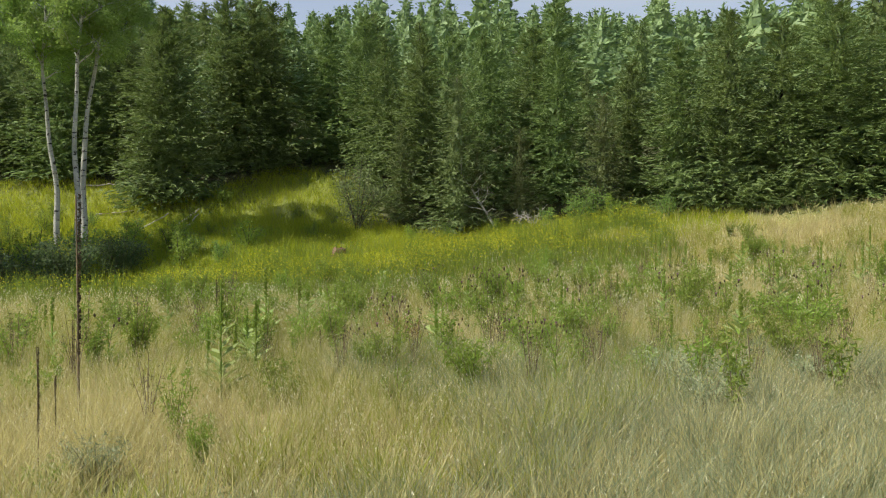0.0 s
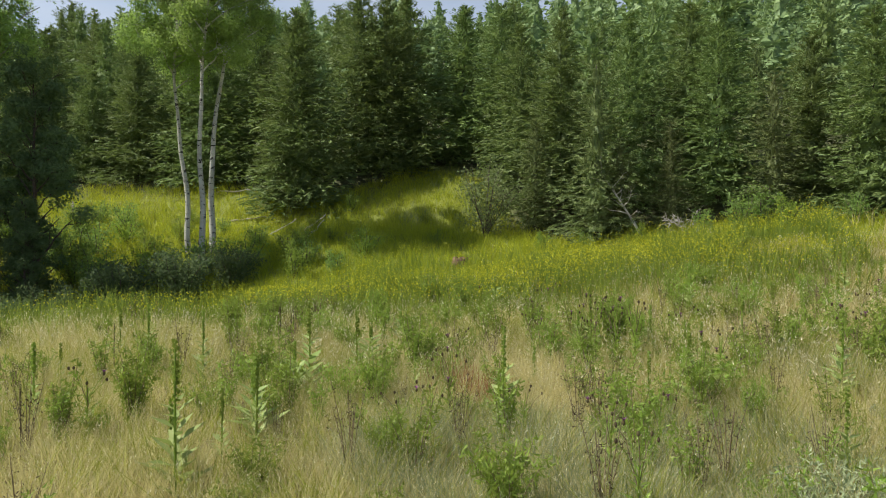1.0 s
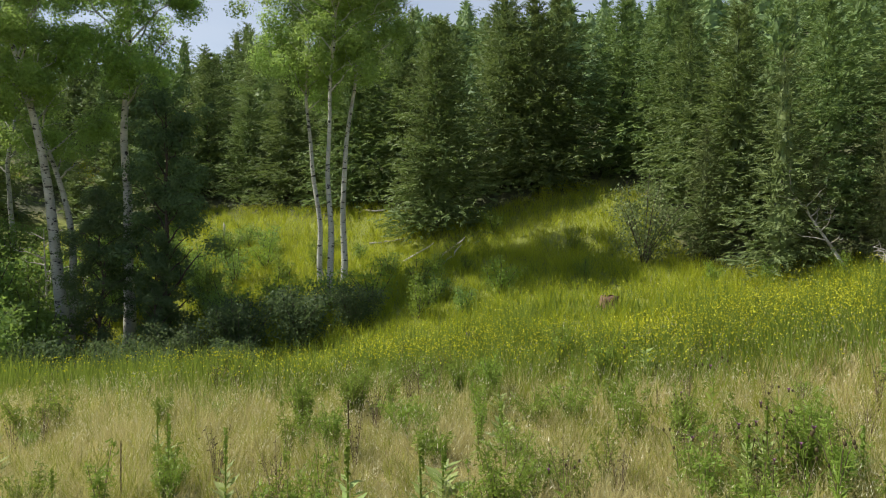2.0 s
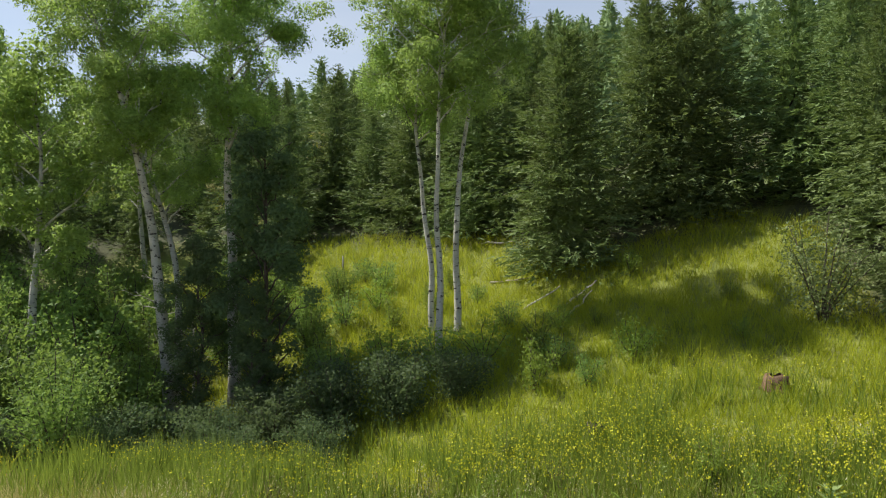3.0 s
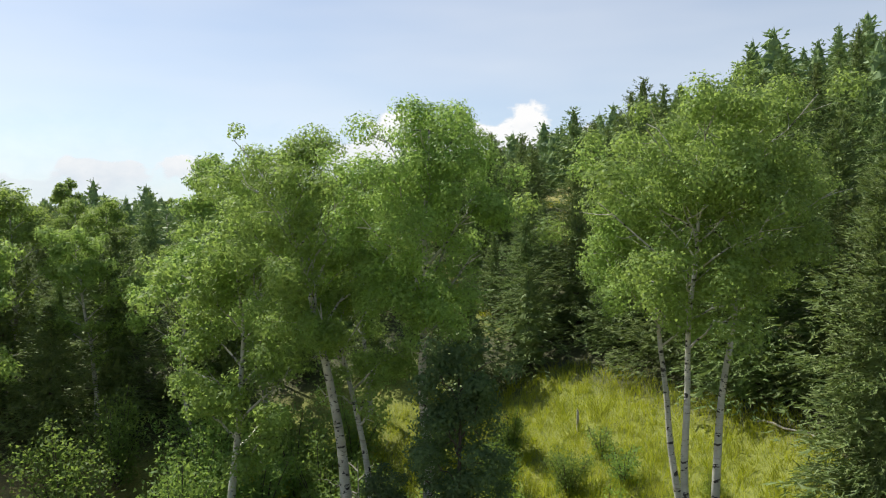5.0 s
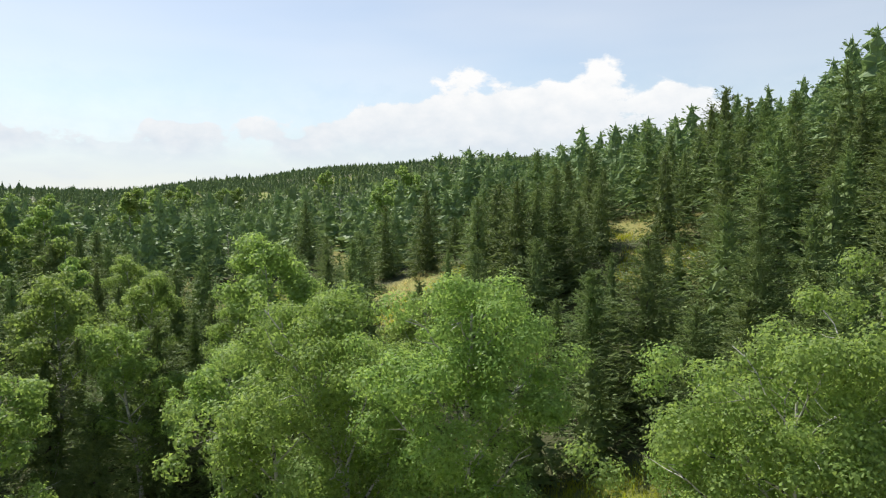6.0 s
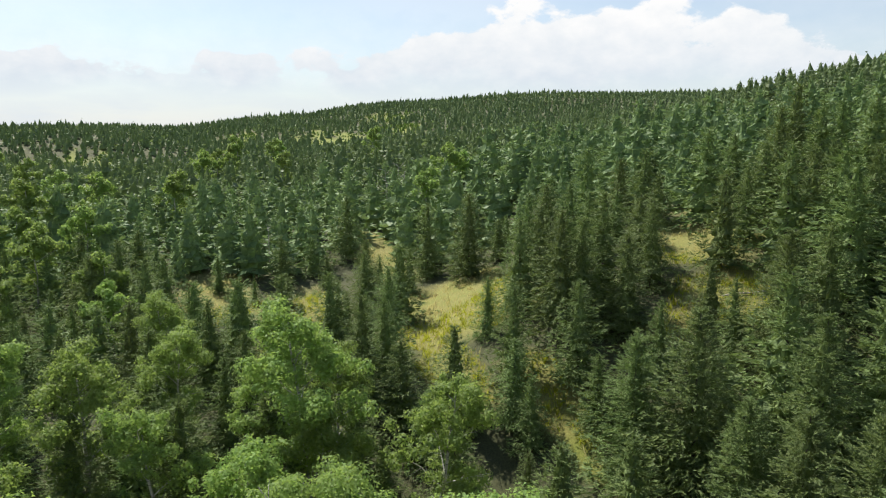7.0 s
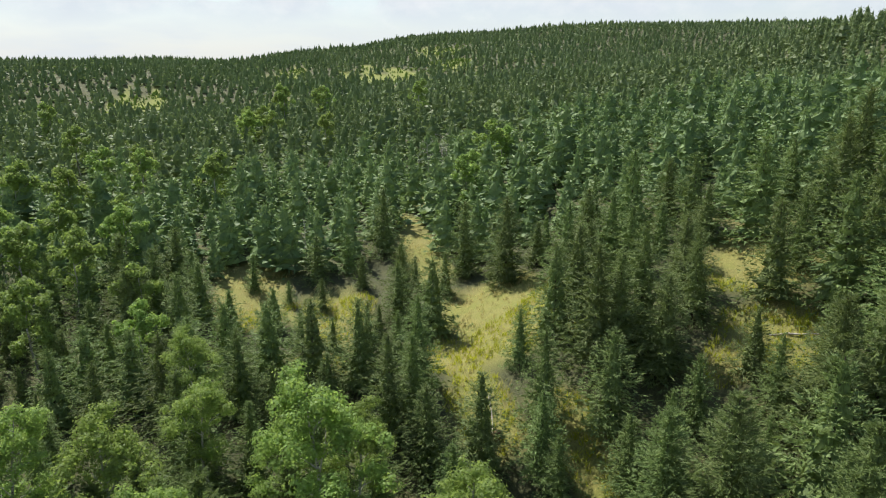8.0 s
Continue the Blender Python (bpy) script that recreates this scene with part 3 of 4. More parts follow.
# Firs of the western clearings: place, height
WEST = [(-61.4, 39.5, 7.2), (-67.2, 37.8, 7.0), (-69.7, 19.7, 3.3), (-64.3, 24.9, 2.8), (-66.5, 22.4, 2.1), (-63.9, 12.5, 6.8), (-59.0, 22.7, 2.9), (-51.1, 25.8, 6.3),
        (-49.3, 29.2, 6.4), (-45.7, 26.6, 6.5), (-42.6, 28.0, 5.2), (-42.9, 34.9, 5.7), (-40.0, 33.6, 4.8), (-38.2, 33.7, 3.8), (-45.3, 42.2, 7.5), (-44.7, 38.8, 7.7), (-44.3, 40.1, 6.9),
        (-45.3, 45.9, 5.8), (-36.5, 38.8, 5.0), (-37.0, 36.9, 4.2), (-46.0, 54.0, 5.4), (-60.2, 30.3, 5.0), (-50.7, 18.4, 5.9), (-49.0, 20.3, 4.4), (-73.6, 31.8, 6.5), (-39.6, 45.9, 4.0), (-36.3, 52.5, 8.5),
        (-58.5, 17.3, 4.3), (-57.6, 24.9, 2.6), (-52.5, 26.6, 5.4), (-46.6, 28.2, 5.6)]
junipers = [fir(51 + k, 7.5, 1.6, 150, 28, 0.36, FIR_OLIVE, "juniper", twigs=3, slim=0.2, power=0.5, ragged=0.5) for k in range(2)]
for ob in firs + small_firs + valley_firs:
    tagged(ob, "tall green fir with drooping needle boughs on the slope", "conifer", "firs of the wooded valley")
for ob in junipers:
    tagged(ob, "ragged olive-green juniper at the forest edge", "juniper", "junipers at the meadow's edge")
used = {}


def stand(kinds, x, y, h, tall, turn, tip=0.0):
    """Stands one of the kinds at a place: the first use of each is the original."""
    thing = kinds[int(abs(x * 7.3 + y * 3.1)) % len(kinds)]
    size = h / tall
    if thing.name not in used:
        used[thing.name] = True
        return place(thing, x, y, turn, size, 0.05, tip)
    old = thing.matrix_basis.copy()
    ob = again(thing, x, y, turn, size, 0.05, tip)
    thing.matrix_basis = old
    fill = 0.88 + 0.3 * (abs(x * 5.7 + y * 9.1) % 1)
    ob.scale = (size * fill, size * fill, size)
    return ob


slim_fir = fir(61, 8.5, 1.7, 190, 28, 0.34, FIR_OLIVE, twigs=3, slim=0.2, power=0.65, bare=0.04, ragged=0.35)
tagged(place(slim_fir, -13.4, 33.7, 20, 0.95), "slender light-green fir at the meadow's edge", "conifer", "firs of the wooded valley")
again(slim_fir, -1.9, 32.6, 80, 0.55)
again(slim_fir, -16.6, 37.4, 120, 0.8)
for x, y, h in FIRS:
    stand(firs, x, y + (0.9 if x > -5 else 0.3), h, 9.0, x * 40 % 360)
for x, y, h in ((0.6, 31.0, 7.2), (3.4, 31.4, 4.4), (7.0, 31.0, 5.4), (1.5, 31.2, 4.0)):
    stand(junipers, x, y, h, 7.5, x * 50 % 360)

r = np.random.default_rng(3)
for x, y, h in WEST:
    stand(valley_firs, x, y, h, 8.0, x * 40 % 360)
edge = [(a, b) for a, b, _ in FIRS + WEST]
mid_places = np.concatenate([spaced(9000, (-34, 75, -30, 125), 3.0, r, edge), spaced(16000, (-110, -34, -30, 125), 2.75, r, edge)])
d = np.hypot(mid_places[:, 0] + 3, mid_places[:, 1] - 14)
# what the walk can see: the north slope and the western valley
seen = (mid_places[:, 1] > 20) | (mid_places[:, 0] < -30)
d = d + 25 * ((mid_places[:, 0] > -20) & (mid_places[:, 1] > 42)) - 12 * (mid_places[:, 0] < -34)
order = np.argsort(np.where(seen, d, 1e6))
near_firs, next_firs = order[:8], order[8:270]
for i in near_firs:
    x, y = mid_places[i]
    stand(firs, float(x), float(y), r.uniform(5.0, 9.5), 9.0, r.uniform(0, 360))
for i in next_firs:
    x, y = mid_places[i]
    near = x < -34 and math.hypot(x + 10, y - 20) < 42
    h = r.uniform(4.0, 8.8) if x > -34 else r.uniform(2.8, 6.6) + 2.0 * float(sstep(42, 56, y))
    stand(valley_firs if near else small_firs, float(x), float(y), h, 8.0 if near else 8.5, r.uniform(0, 360))
rest = mid_places[order[270:]]


# The woods beyond, past counting
def woods(places, lo, hi, seed, boughs, pads, pad, rad, sides=6, slim=0.28):
    """Many small firs joined into one mesh, from eight patterns."""
    r = np.random.default_rng(seed)
    pieces = []
    for k in range(8):
        wide, power = rad * r.uniform(0.8, 1.2), r.uniform(0.72, 1.0)
        v, f = join([fir_crown(r, 1.0, wide, boughs, pads, pad, power=power, ragged=0.3, slim=slim, leader=False), crown_core(r, 1.0, wide, power, sides, 0.62 if sides > 4 else 0.7)])
        mine = places[k::8]
        n = len(mine)
        h, a = r.uniform(lo, hi, n) * (0.75 + 0.5 * r.uniform(0, 1, n) ** 2), r.uniform(0, 6.28, n)
        fill = (h * r.uniform(0.8, 1.25, n))[:, None]
        c, s = np.cos(a)[:, None], np.sin(a)[:, None]
        x = (v[None, :, 0] * c - v[None, :, 1] * s) * fill + mine[:, :1]
        y = (v[None, :, 0] * s + v[None, :, 1] * c) * fill + mine[:, 1:2]
        z = v[None, :, 2] * h[:, None] + height(mine[:, 0], mine[:, 1])[:, None] - 0.1
        pieces.append((np.stack([x, y, z], -1).reshape(-1, 3), (f[None] + (np.arange(n) * len(v))[:, None, None]).reshape(-1, f.shape[1])))
    return join(pieces)


if len(rest):
    tagged(new("woods", mesh_of("woods", *woods(rest, 4.4, 7.4, 5, 42, 7, 0.125, 0.37, 8, 0.22), FIR_WOODS_HAZED)), "dense stand of green firs on the slope", "woods", kind="stuff")
far1 = spaced(40000, (-260, 60, -130, 260), 3.3, np.random.default_rng(8))
far1 = far1[((far1[:, 0] < -110) | (far1[:, 1] > 125) | (far1[:, 1] < -30)) & (far1[:, 1] < 60 - 1.6 * far1[:, 0]) & (far1[:, 1] > -40 + 0.5 * far1[:, 0])]
tagged(new("woods_beyond", mesh_of("woods_beyond", *woods(far1, 4.4, 7.6, 6, 27, 3, 0.155, 0.39, 6, 0.28), FIR_WOODS_HAZED)), "dense green conifer forest filling the valley", "woods", kind="stuff")
far2 = spaced(190000, (-1060, -100, -420, 900), 5.4, np.random.default_rng(9))
far2 = far2[((far2[:, 0] < -260) | (far2[:, 1] > 260)) & (far2[:, 1] < 60 - 1.55 * far2[:, 0]) & (far2[:, 1] > 0.38 * far2[:, 0])]
tagged(new("distant_woods", mesh_of("distant_woods", *woods(far2, 5.5, 9.0, 7, 13, 1, 0.25, 0.42, 4, 0.38), FIR_WOODS_HAZED)), "conifer forest on the distant ridge, haze tinted into its needles", "woods", kind="stuff")

# Low thickets in the distant clearings
w = np.random.default_rng(12)
low = np.concatenate([np.stack([w.uniform(cx - rx, cx + rx, 420), w.uniform(cy - ry, cy + ry, 420)], 1) for cx, cy, rx, ry in FAR_OPEN])
low = low[~wooded(low[:, 0], low[:, 1])]
tagged(new("distant_thickets", mesh_of("distant_thickets", *woods(low, 1.2, 2.6, 13, 8, 1, 0.4, 0.7, 3, 0.4), SHRUB_LEAF)), "light green low thickets in distant forest clearings", "thickets", kind="stuff")

# Aspens
trio = [aspen(101, (-0.15, 0.0), (-0.5, -0.4), 11.6, 80, 28000, 0.075, limbs=18, base=0.115, crown_from=0.62, spread=2.4),
        aspen(102, (-0.12, 0.0), (0.1, 0.2), 12.6, 72, 31000, 0.075, limbs=19, base=0.12, crown_from=0.62, spread=2.6),
        aspen(103, (-0.15, 0.0), (0.9, 0.1), 12.8, 76, 34000, 0.075, limbs=20, base=0.13, crown_from=0.61, spread=2.7)]
for ob, (x, y) in zip(trio, ((-15.2, 28.0), (-13.64, 26.4), (-14.3, 28.15))):
    tagged(place(ob, x, y), "slender white-barked aspen with dark scars in the meadow", "aspen tree", "trio of aspens in the meadow")
grove = [aspen(111, (0.5, -0.3), (-1.6, -2.0), 15.9, 120, 52000, 0.075, limbs=18, base=0.24, crown_from=0.62, spread=2.5, up=1.0, curve=2.0),
         aspen(112, (-0.2, 0.0), (1.0, -0.7), 15.8, 150, 64000, 0.075, limbs=20, base=0.23, crown_from=0.6, spread=2.5, up=1.0),
         aspen(113, (0.4, 0.4), (-1.3, 1.0), 12.5, 114, 19000, 0.125, limbs=16, base=0.18, crown_from=0.42, spread=2.8),
         aspen(114, (0.9, 0.2), (-3.4, -0.6), 13.5, 84, 31900, 0.075, limbs=15, base=0.16, crown_from=0.55, spread=2.6, curve=1.8)]
for ob, (x, y) in zip(grove, ((-21.7, 22.0), (-20.4, 23.6), (-25.4, 18.6), (-21.9, 22.15))):
    tagged(place(ob, x, y), "tall grey-barked aspen leaning over shrubs in the gully", "aspen tree", "aspens in the gully")
gully_aspen = aspen(115, (0.3, 0.4), (-1.0, 0.8), 12.5, 114, 13000, 0.15, limbs=14, base=0.17, crown_from=0.40, spread=2.8)
tagged(place(gully_aspen, -36.0, 21.4, 40, 0.72), "bright green leafy aspen crowding the gully", "aspen tree", "aspens in the gully")
for x, y, size in ((-33.5, 19.5, 0.76), (-34.8, 23.0, 0.72), (-33.2, 27.4, 0.80), (-39.0, 20, 0.66), (-38.5, 12.4, 0.8),
                   (-47.8, 15.6, 0.58), (-43, 17, 0.64), (-36, 16, 0.72), (-39.5, 23.4, 0.62), (-34.6, 9.4, 0.85), (-31.8, 11.2, 0.8), (-36.5, 6.5, 0.8), (-41, 8.5, 0.75)):
    again(gully_aspen, x, y, x * 37 % 360, size)
far_aspen = aspen(121, (0.2, 0.1), (0.3, 0.2), 8.0, 53, 4400, 0.23, limbs=7, base=0.10, crown_from=0.3, spread=2.2)
tagged(place(far_aspen, -93, 16), "bright yellow-green aspen standing among dark firs", "aspen tree", "aspens among the firs")
for x, y, size in ((-86, 3, 1.0), (-77, 9, 0.85), (-102, 7, 0.95), (-83, 43, 0.9), (-70, 2, 0.9), (-60, 5, 0.85), (-64, -4, 0.9), (-150, 20, 1.1), (-165, 24, 1.1), (-56, 12, 0.75),
                   (-130, -5, 1.1), (-180, -20, 1.2), (-106, 2.3, 1.0), (-92, -4, 1.0), (-73, 9.7, 0.9), (-78, 3, 0.8), (-91.5, 48.2, 1.0), (-94, 51, 0.8), (-227, 32, 1.5), (-232, 30, 1.3), (-234, 43, 1.4), (-238, 46, 1.3),
                   (-72, 0.5, 1.0), (-161, 20, 1.1), (-155, 26, 1.0), (-112, 6, 0.9), (-175, 60, 1.2), (-140, 34, 1.0), (-68, 6, 0.9), (-62, 12, 0.8)):
    again(far_aspen, x, y, x * 31 % 360, size)

# Shrubs of the gully and the meadow
leafy = [shrub(201 + k, 3.6, 1.6, 4200, 0.10, SHRUB_LEAF, "leafy_shrub", 11) for k in range(3)]
willow = [shrub(211 + k, 2.4, 1.5, 5500, 0.085, WILLOW_LEAF, "willow_shrub", 12) for k in range(2)]
tall_shrub = aspen(221, (0.1, 0.1), (0.2, 0.1), 9.2, 130, 34000, 0.085, limbs=34, base=0.10, crown_from=0.06, spread=1.75, up=0.9, name="tall_sapling", material=WILLOW_LEAF, bark=FIR_BARK)
tagged(place(tall_shrub, -18.1, 22.9), "tall dense dark-green sapling thicket beside the aspens", "sapling")
again(tall_shrub, -19.2, 21.4, 80, 0.72)
again(tall_shrub, -17.3, 22.2, 190, 0.5)
for ob in leafy:
    tagged(ob, "bright green leafy shrub in the gully", "shrub", "shrubs in the gully")
for ob in willow:
    tagged(ob, "grey-green bushy willow in the shade", "shrub", "willows in the gully")
for x, y, size in ((-19.5, 17.4, 1.1), (-21.5, 18.8, 1.35), (-23.2, 16.6, 1.35), (-24.5, 20.4, 1.4), (-26.5, 17.6, 1.4), (-28, 20.6, 1.35), (-17.4, 16.6, 0.8), (-20.4, 15.2, 1.0),
                   (-25.5, 23.4, 1.2), (-22.8, 24.8, 1.0), (-20.0, 26.5, 0.7), (-23.5, 28.0, 0.7), (-31, 19.5, 1.3), (-15.6, 23.6, 0.62), (-18.2, 25.2, 0.7), (-26, 14.5, 1.2),
                   (-29.5, 25, 1.1), (-24.5, 14.0, 1.2), (-22.0, 13.5, 0.9), (-21.5, 29.5, 0.6), (-25.5, 30.0, 0.6), (-30.5, 14.5, 1.2), (-27.5, 12, 1.1)):
    stand(leafy, x, y, 3.6 * size, 3.6, x * 43 % 360)
for x, y, size in ((-23.6, 22.2, 1.1), (-27.2, 22.8, 1.2), (-22.6, 20.4, 1.1), (-24.8, 18.2, 1.3), (-28.6, 18.4, 1.3), (-20.6, 20.0, 1.1), (-29.8, 22.6, 1.2), (-21.4, 16.8, 1.1), (-32.5, 16.5, 1.2),
                (-27.0, 27.5, 0.8)):
    stand(leafy, x, y, 3.6 * size, 3.6, x * 43 % 360)
for x, y, size in ((-12.2, 23.0, 1.0), (-13.8, 22.2, 1.1), (-15.4, 21.4, 1.0), (-10.9, 23.8, 0.75), (-16.2, 19.6, 1.0), (-13.0, 20.7, 0.8), (-18.2, 18.4, 1.0), (-14.6, 19.4, 0.8), (-17.2, 17.4, 0.6), (-15.6, 17.9, 0.5), (-19.0, 16.0, 0.7), (-20.8, 14.6, 0.7), (-12.2, 20.2, 0.45)):
    stand(willow, x, y, 2.4 * size, 2.4, x * 43 % 360)
meadow_shrub = [shrub(241 + k, 1.5, 0.75, 1100, 0.075, (SHRUB_LEAF, FORB_LEAF)[k], "meadow_shrub", 8) for k in range(2)]
for ob in meadow_shrub:
    tagged(ob, "loose low green shrub in the meadow grass", "shrub", "low shrubs in the meadow")
for x, y, size in ((-8.0, 25.4, 0.7), (-12.4, 28.4, 0.8), (-9.6, 29.0, 0.5), (-11.0, 30.8, 0.6), (-7.4, 26.9, 0.9), (-11.4, 25.6, 1.1), (-10.2, 33.0, 0.8), (-17.6, 32.0, 0.7), (-9.4, 26.2, 0.8), (-6.6, 32.2, 0.5),
                   (-12.6, 25.0, 1.2), (-14.2, 24.6, 1.3), (-16.8, 24.4, 1.3), (-10.6, 28.6, 0.7), (-1.4, 29.6, 0.6), (-19.2, 27.6, 1.2), (-21.6, 27.2, 1.3), (-15.2, 30.6, 0.6), (-5.4, 29.4, 0.5), (-17.8, 23.0, 1.2), (5.6, 29.6, 1.1), (7.0, 29.2, 0.9), (4.4, 29.9, 0.8), (9.0, 28.6, 0.8), (0.2, 30.0, 0.7), (2.2, 30.0, 0.6), (6.4, 30.2, 1.2),
                   (-17.0, 27.8, 0.95), (-9.2, 24.8, 1.05), (-10.4, 27.0, 0.95), (-15.8, 25.8, 0.88), (-16.6, 29.6, 0.84), (-18.8, 29.0, 1.05), (-20.4, 31.0, 1.05), (-22.4, 31.8, 0.95)):
    stand(meadow_shrub, x, y, size, 1.0, x * 43 % 360)
grey_bush = shrub(231, 3.4, 1.9, 4500, 0.085, FIR_OLIVE, "bush", 14)
tagged(place(grey_bush, -3.8, 31.2), "sparse grey-green bush at the foot of the firs", "bush")


# Deadwood
def log(a, b, rad, name="fallen_log", lift=0.0, seed=1):
    r = np.random.default_rng(seed)
    t = np.linspace(0, 1, 7)[:, None]
    p = np.array([*a, 0.0]) * (1 - t) + np.array([*b, 0.0]) * t
    p[:, 2] = height(p[:, 0], p[:, 1]) + rad * 0.6 + lift * t[:, 0]
    p += r.normal(0, 0.03, p.shape)
    ob = new(name, mesh_of(name, *tube(p, rad * (1.1 - 0.6 * t[:, 0]), 7), DEADWOOD, True))
    return tagged(ob, "bleached fallen log lying in the grass", "log", "fallen logs")


for k, (a, b, rad, lift) in enumerate((((-15.9, 32.4), (-14.3, 32.7), 0.04, 0.1), ((-13.0, 30.2), (-12.2, 31.5), 0.038, 0.45), ((-11.6, 30.9), (-11.0, 31.9), 0.038, 0.45), ((-11.0, 29.9), (-10.7, 30.9), 0.038, 0.45),
                                       ((-46.6, 33.0), (-43.6, 32.2), 0.07, 0.0), ((7.4, 28.4), (9.2, 29.2), 0.06, 0.25), ((-18.5, 35.3), (-16.2, 35.0), 0.05, 0.2),
                                       ((-55.4, 24.4), (-53.9, 23.8), 0.07, 0.1), ((-41.5, 48.5), (-40.0, 50.5), 0.07, 0.1))):
    log(a, b, rad, lift=lift, seed=k)


def stump(x, y, rad, h, material, label, name, seed):
    """A broken stub of wood with an uneven top."""
    r = np.random.default_rng(seed)
    zs = np.array([-0.1, 0.1, 0.55, 0.92, 1.0]) * h
    v, f = tube(np.stack([zs * 0, zs * 0, zs], 1), rad * np.array([1.25, 1.05, 0.92, 0.85, 0.45]), 11)
    v = v + r.normal(0, 0.06 * rad, v.shape) + np.where(v[:, 2:] > 0.8 * h, 1, 0) * r.normal(0, 0.10 * h, (len(v), 1)) * (0, 0, 1)
    ob = new(name, mesh_of(name, v, f, material))
    ob.matrix_basis = pose(x, y, float(height(x, y)))
    return tagged(ob, label, "stump")


stump(-6.7, 23.2, 0.22, 0.34, FIR_BARK, "weathered grey tree stump in the grass", "tree_stump", 1)
stump(-3.9, 26.7, 0.30, 0.30, RUST, "crumbling red-brown rotten stump in the meadow", "rotten_stump", 2)
stump(-24.6, 32.6, 0.055, 0.85, DEADWOOD, "broken white birch snag among the shrubs", "snag", 3)
stump(-43.4, 32.4, 0.25, 0.4, RUST, "dark cut stump in the clearing", "cut_stump", 4)


def dead_tree(seed, h, limbs, base, label, name="dead_tree", cat="dead tree", fork=0.25, twigs=5, reach=1.0):
    """A bare grey trunk or bush with broken limbs and twigs."""
    r = np.random.default_rng(seed)
    thing = new(name)
    s = np.linspace(0, 1, 9)
    pts = np.stack([0.15 * np.sin(s * 5) * s, 0.12 * np.sin(s * 4 + 1) * s, -0.2 + (h + 0.2) * s], 1)
    part("trunk", mesh_of("trunk", *tube(pts, base * (1.05 - s * 0.95) + 0.004, 7), DEADWOOD, True), thing)
    for k in range(limbs):
        q = r.uniform(fork, 0.95)
        at = np.array([np.interp(q, s, pts[:, i]) for i in range(3)])
        t = np.linspace(0, 1, 6)[:, None]
        long = h * r.uniform(0.1, 0.34) * (1.2 - q * 0.7) * reach
        az = k * 2.4 + r.uniform(-0.9, 0.9)
        way = np.array([math.cos(az), math.sin(az), r.uniform(-0.25, 1.1)])
        limb = at + way * long * t + r.normal(0, 0.07 * long, (6, 3)) * t
        pieces = [tube(limb, base * 0.35 * (1.05 - t[:, 0]) + 0.004, 5)]
        for m in range(twigs):
            c = limb[r.integers(2, 6)]
            e = c + unit(way + r.normal(0, 0.7, 3)) * long * r.uniform(0.2, 0.45)
            pieces.append(tube([c, (c + e) / 2 + r.normal(0, 0.02 * long, 3), e], [0.008, 0.006, 0.003], 4))
        part("limb", mesh_of("limb", *join(pieces), DEADWOOD, True), thing)
    return tagged(thing, label, cat, "bare dead trees")


dead = dead_tree(401, 6.0, 16, 0.09, "bare grey dead aspen standing among the firs")
place(dead, -104.0, 44.0, 0, 1.1)
for x, y, size in ((-102, 46, 0.9), (-106, 46.5, 1.0), (-103.5, 42.5, 0.8), (-99.5, 45, 0.8), (-74.5, 24.5, 0.7), (-77, 23.2, 0.8), (-24.2, 23.0, 0.75), (-22.6, 23.4, 0.6)):
    again(dead, x, y, x * 61 % 360, size)
again(dead, 2.4, 30.2, 250, 0.62, 0.05, 32)
place(dead_tree(402, 0.9, 30, 0.022, "tangled grey dead bush below the firs", "dead_bush", "dead bush", 0.05, 7, 3.2), 3.6, 29.4)


# Grass
def grass(places, tall, wide, r, lean=0.35, floor=0.0):
    """Blades at places: each a narrow leaning leaf."""
    n = len(places)
    z = height(places[:, 0], places[:, 1])
    base = np.stack([places[:, 0], places[:, 1], z - 0.02 + floor], 1)
    way = np.concatenate([r.normal(0, lean, (n, 2)), np.ones((n, 1))], 1)
    long = tall * r.uniform(0.45, 1.25, n) * (1.0 + 0.45 * np.sin(places[:, 0] * 3.1 + 2 * np.sin(places[:, 1] * 2.3)) * np.sin(places[:, 1] * 2.7 + 1.5 * np.sin(places[:, 0] * 1.9)))
    a = r.uniform(0, 6.28, n)
    across = np.stack([np.cos(a), np.sin(a), np.zeros(n)], 1) * (wide * r.uniform(0.7, 1.3, n))[:, None]
    v = np.stack([base - across, base + across, base + way * long[:, None]], 1).reshape(-1, 3)
    return v, np.arange(3 * n).reshape(-1, 3)


def sown(n, box, r, keep=None, tufts=0, soft=0.0):
    """Random places in a box; in tufts, gathered round that many centres; soft: thinning out towards the box's edges."""
    x0, x1, y0, y1 = box
    p = np.stack([r.uniform(x0, x1, n), r.uniform(y0, y1, n)], 1)
    if tufts and soft:
        c = np.stack([x0 + (x1 - x0) * r.beta(soft, soft, tufts), y0 + (y1 - y0) * r.beta(soft, soft, tufts)], 1)
        p = c[r.integers(0, tufts, n)] + r.normal(0, 0.075, (n, 2))
    elif tufts:
        c = np.stack([r.uniform(x0, x1, tufts), r.uniform(y0, y1, tufts)], 1)
        p = c[r.integers(0, tufts, n)] + r.normal(0, 0.075, (n, 2))
    return p[keep(p[:, 0], p[:, 1])] if keep else p


def blotch(x, y, s, k=0.0):
    """A slow uneven field between -1 and 1, for patches in the sward."""
    return (np.sin(x / s + 1.7 * np.sin(y / s * 0.8 + k)) + np.sin(y / s * 1.3 + 1.3 * np.sin(x / s * 0.7 + 2 + k))) / 2


def in_field(x, y):
    return (y < flower_band(x) + 0.5 + 0.6 * blotch(x, y, 0.7)) & (x > -16 + blotch(x, y, 0.9))


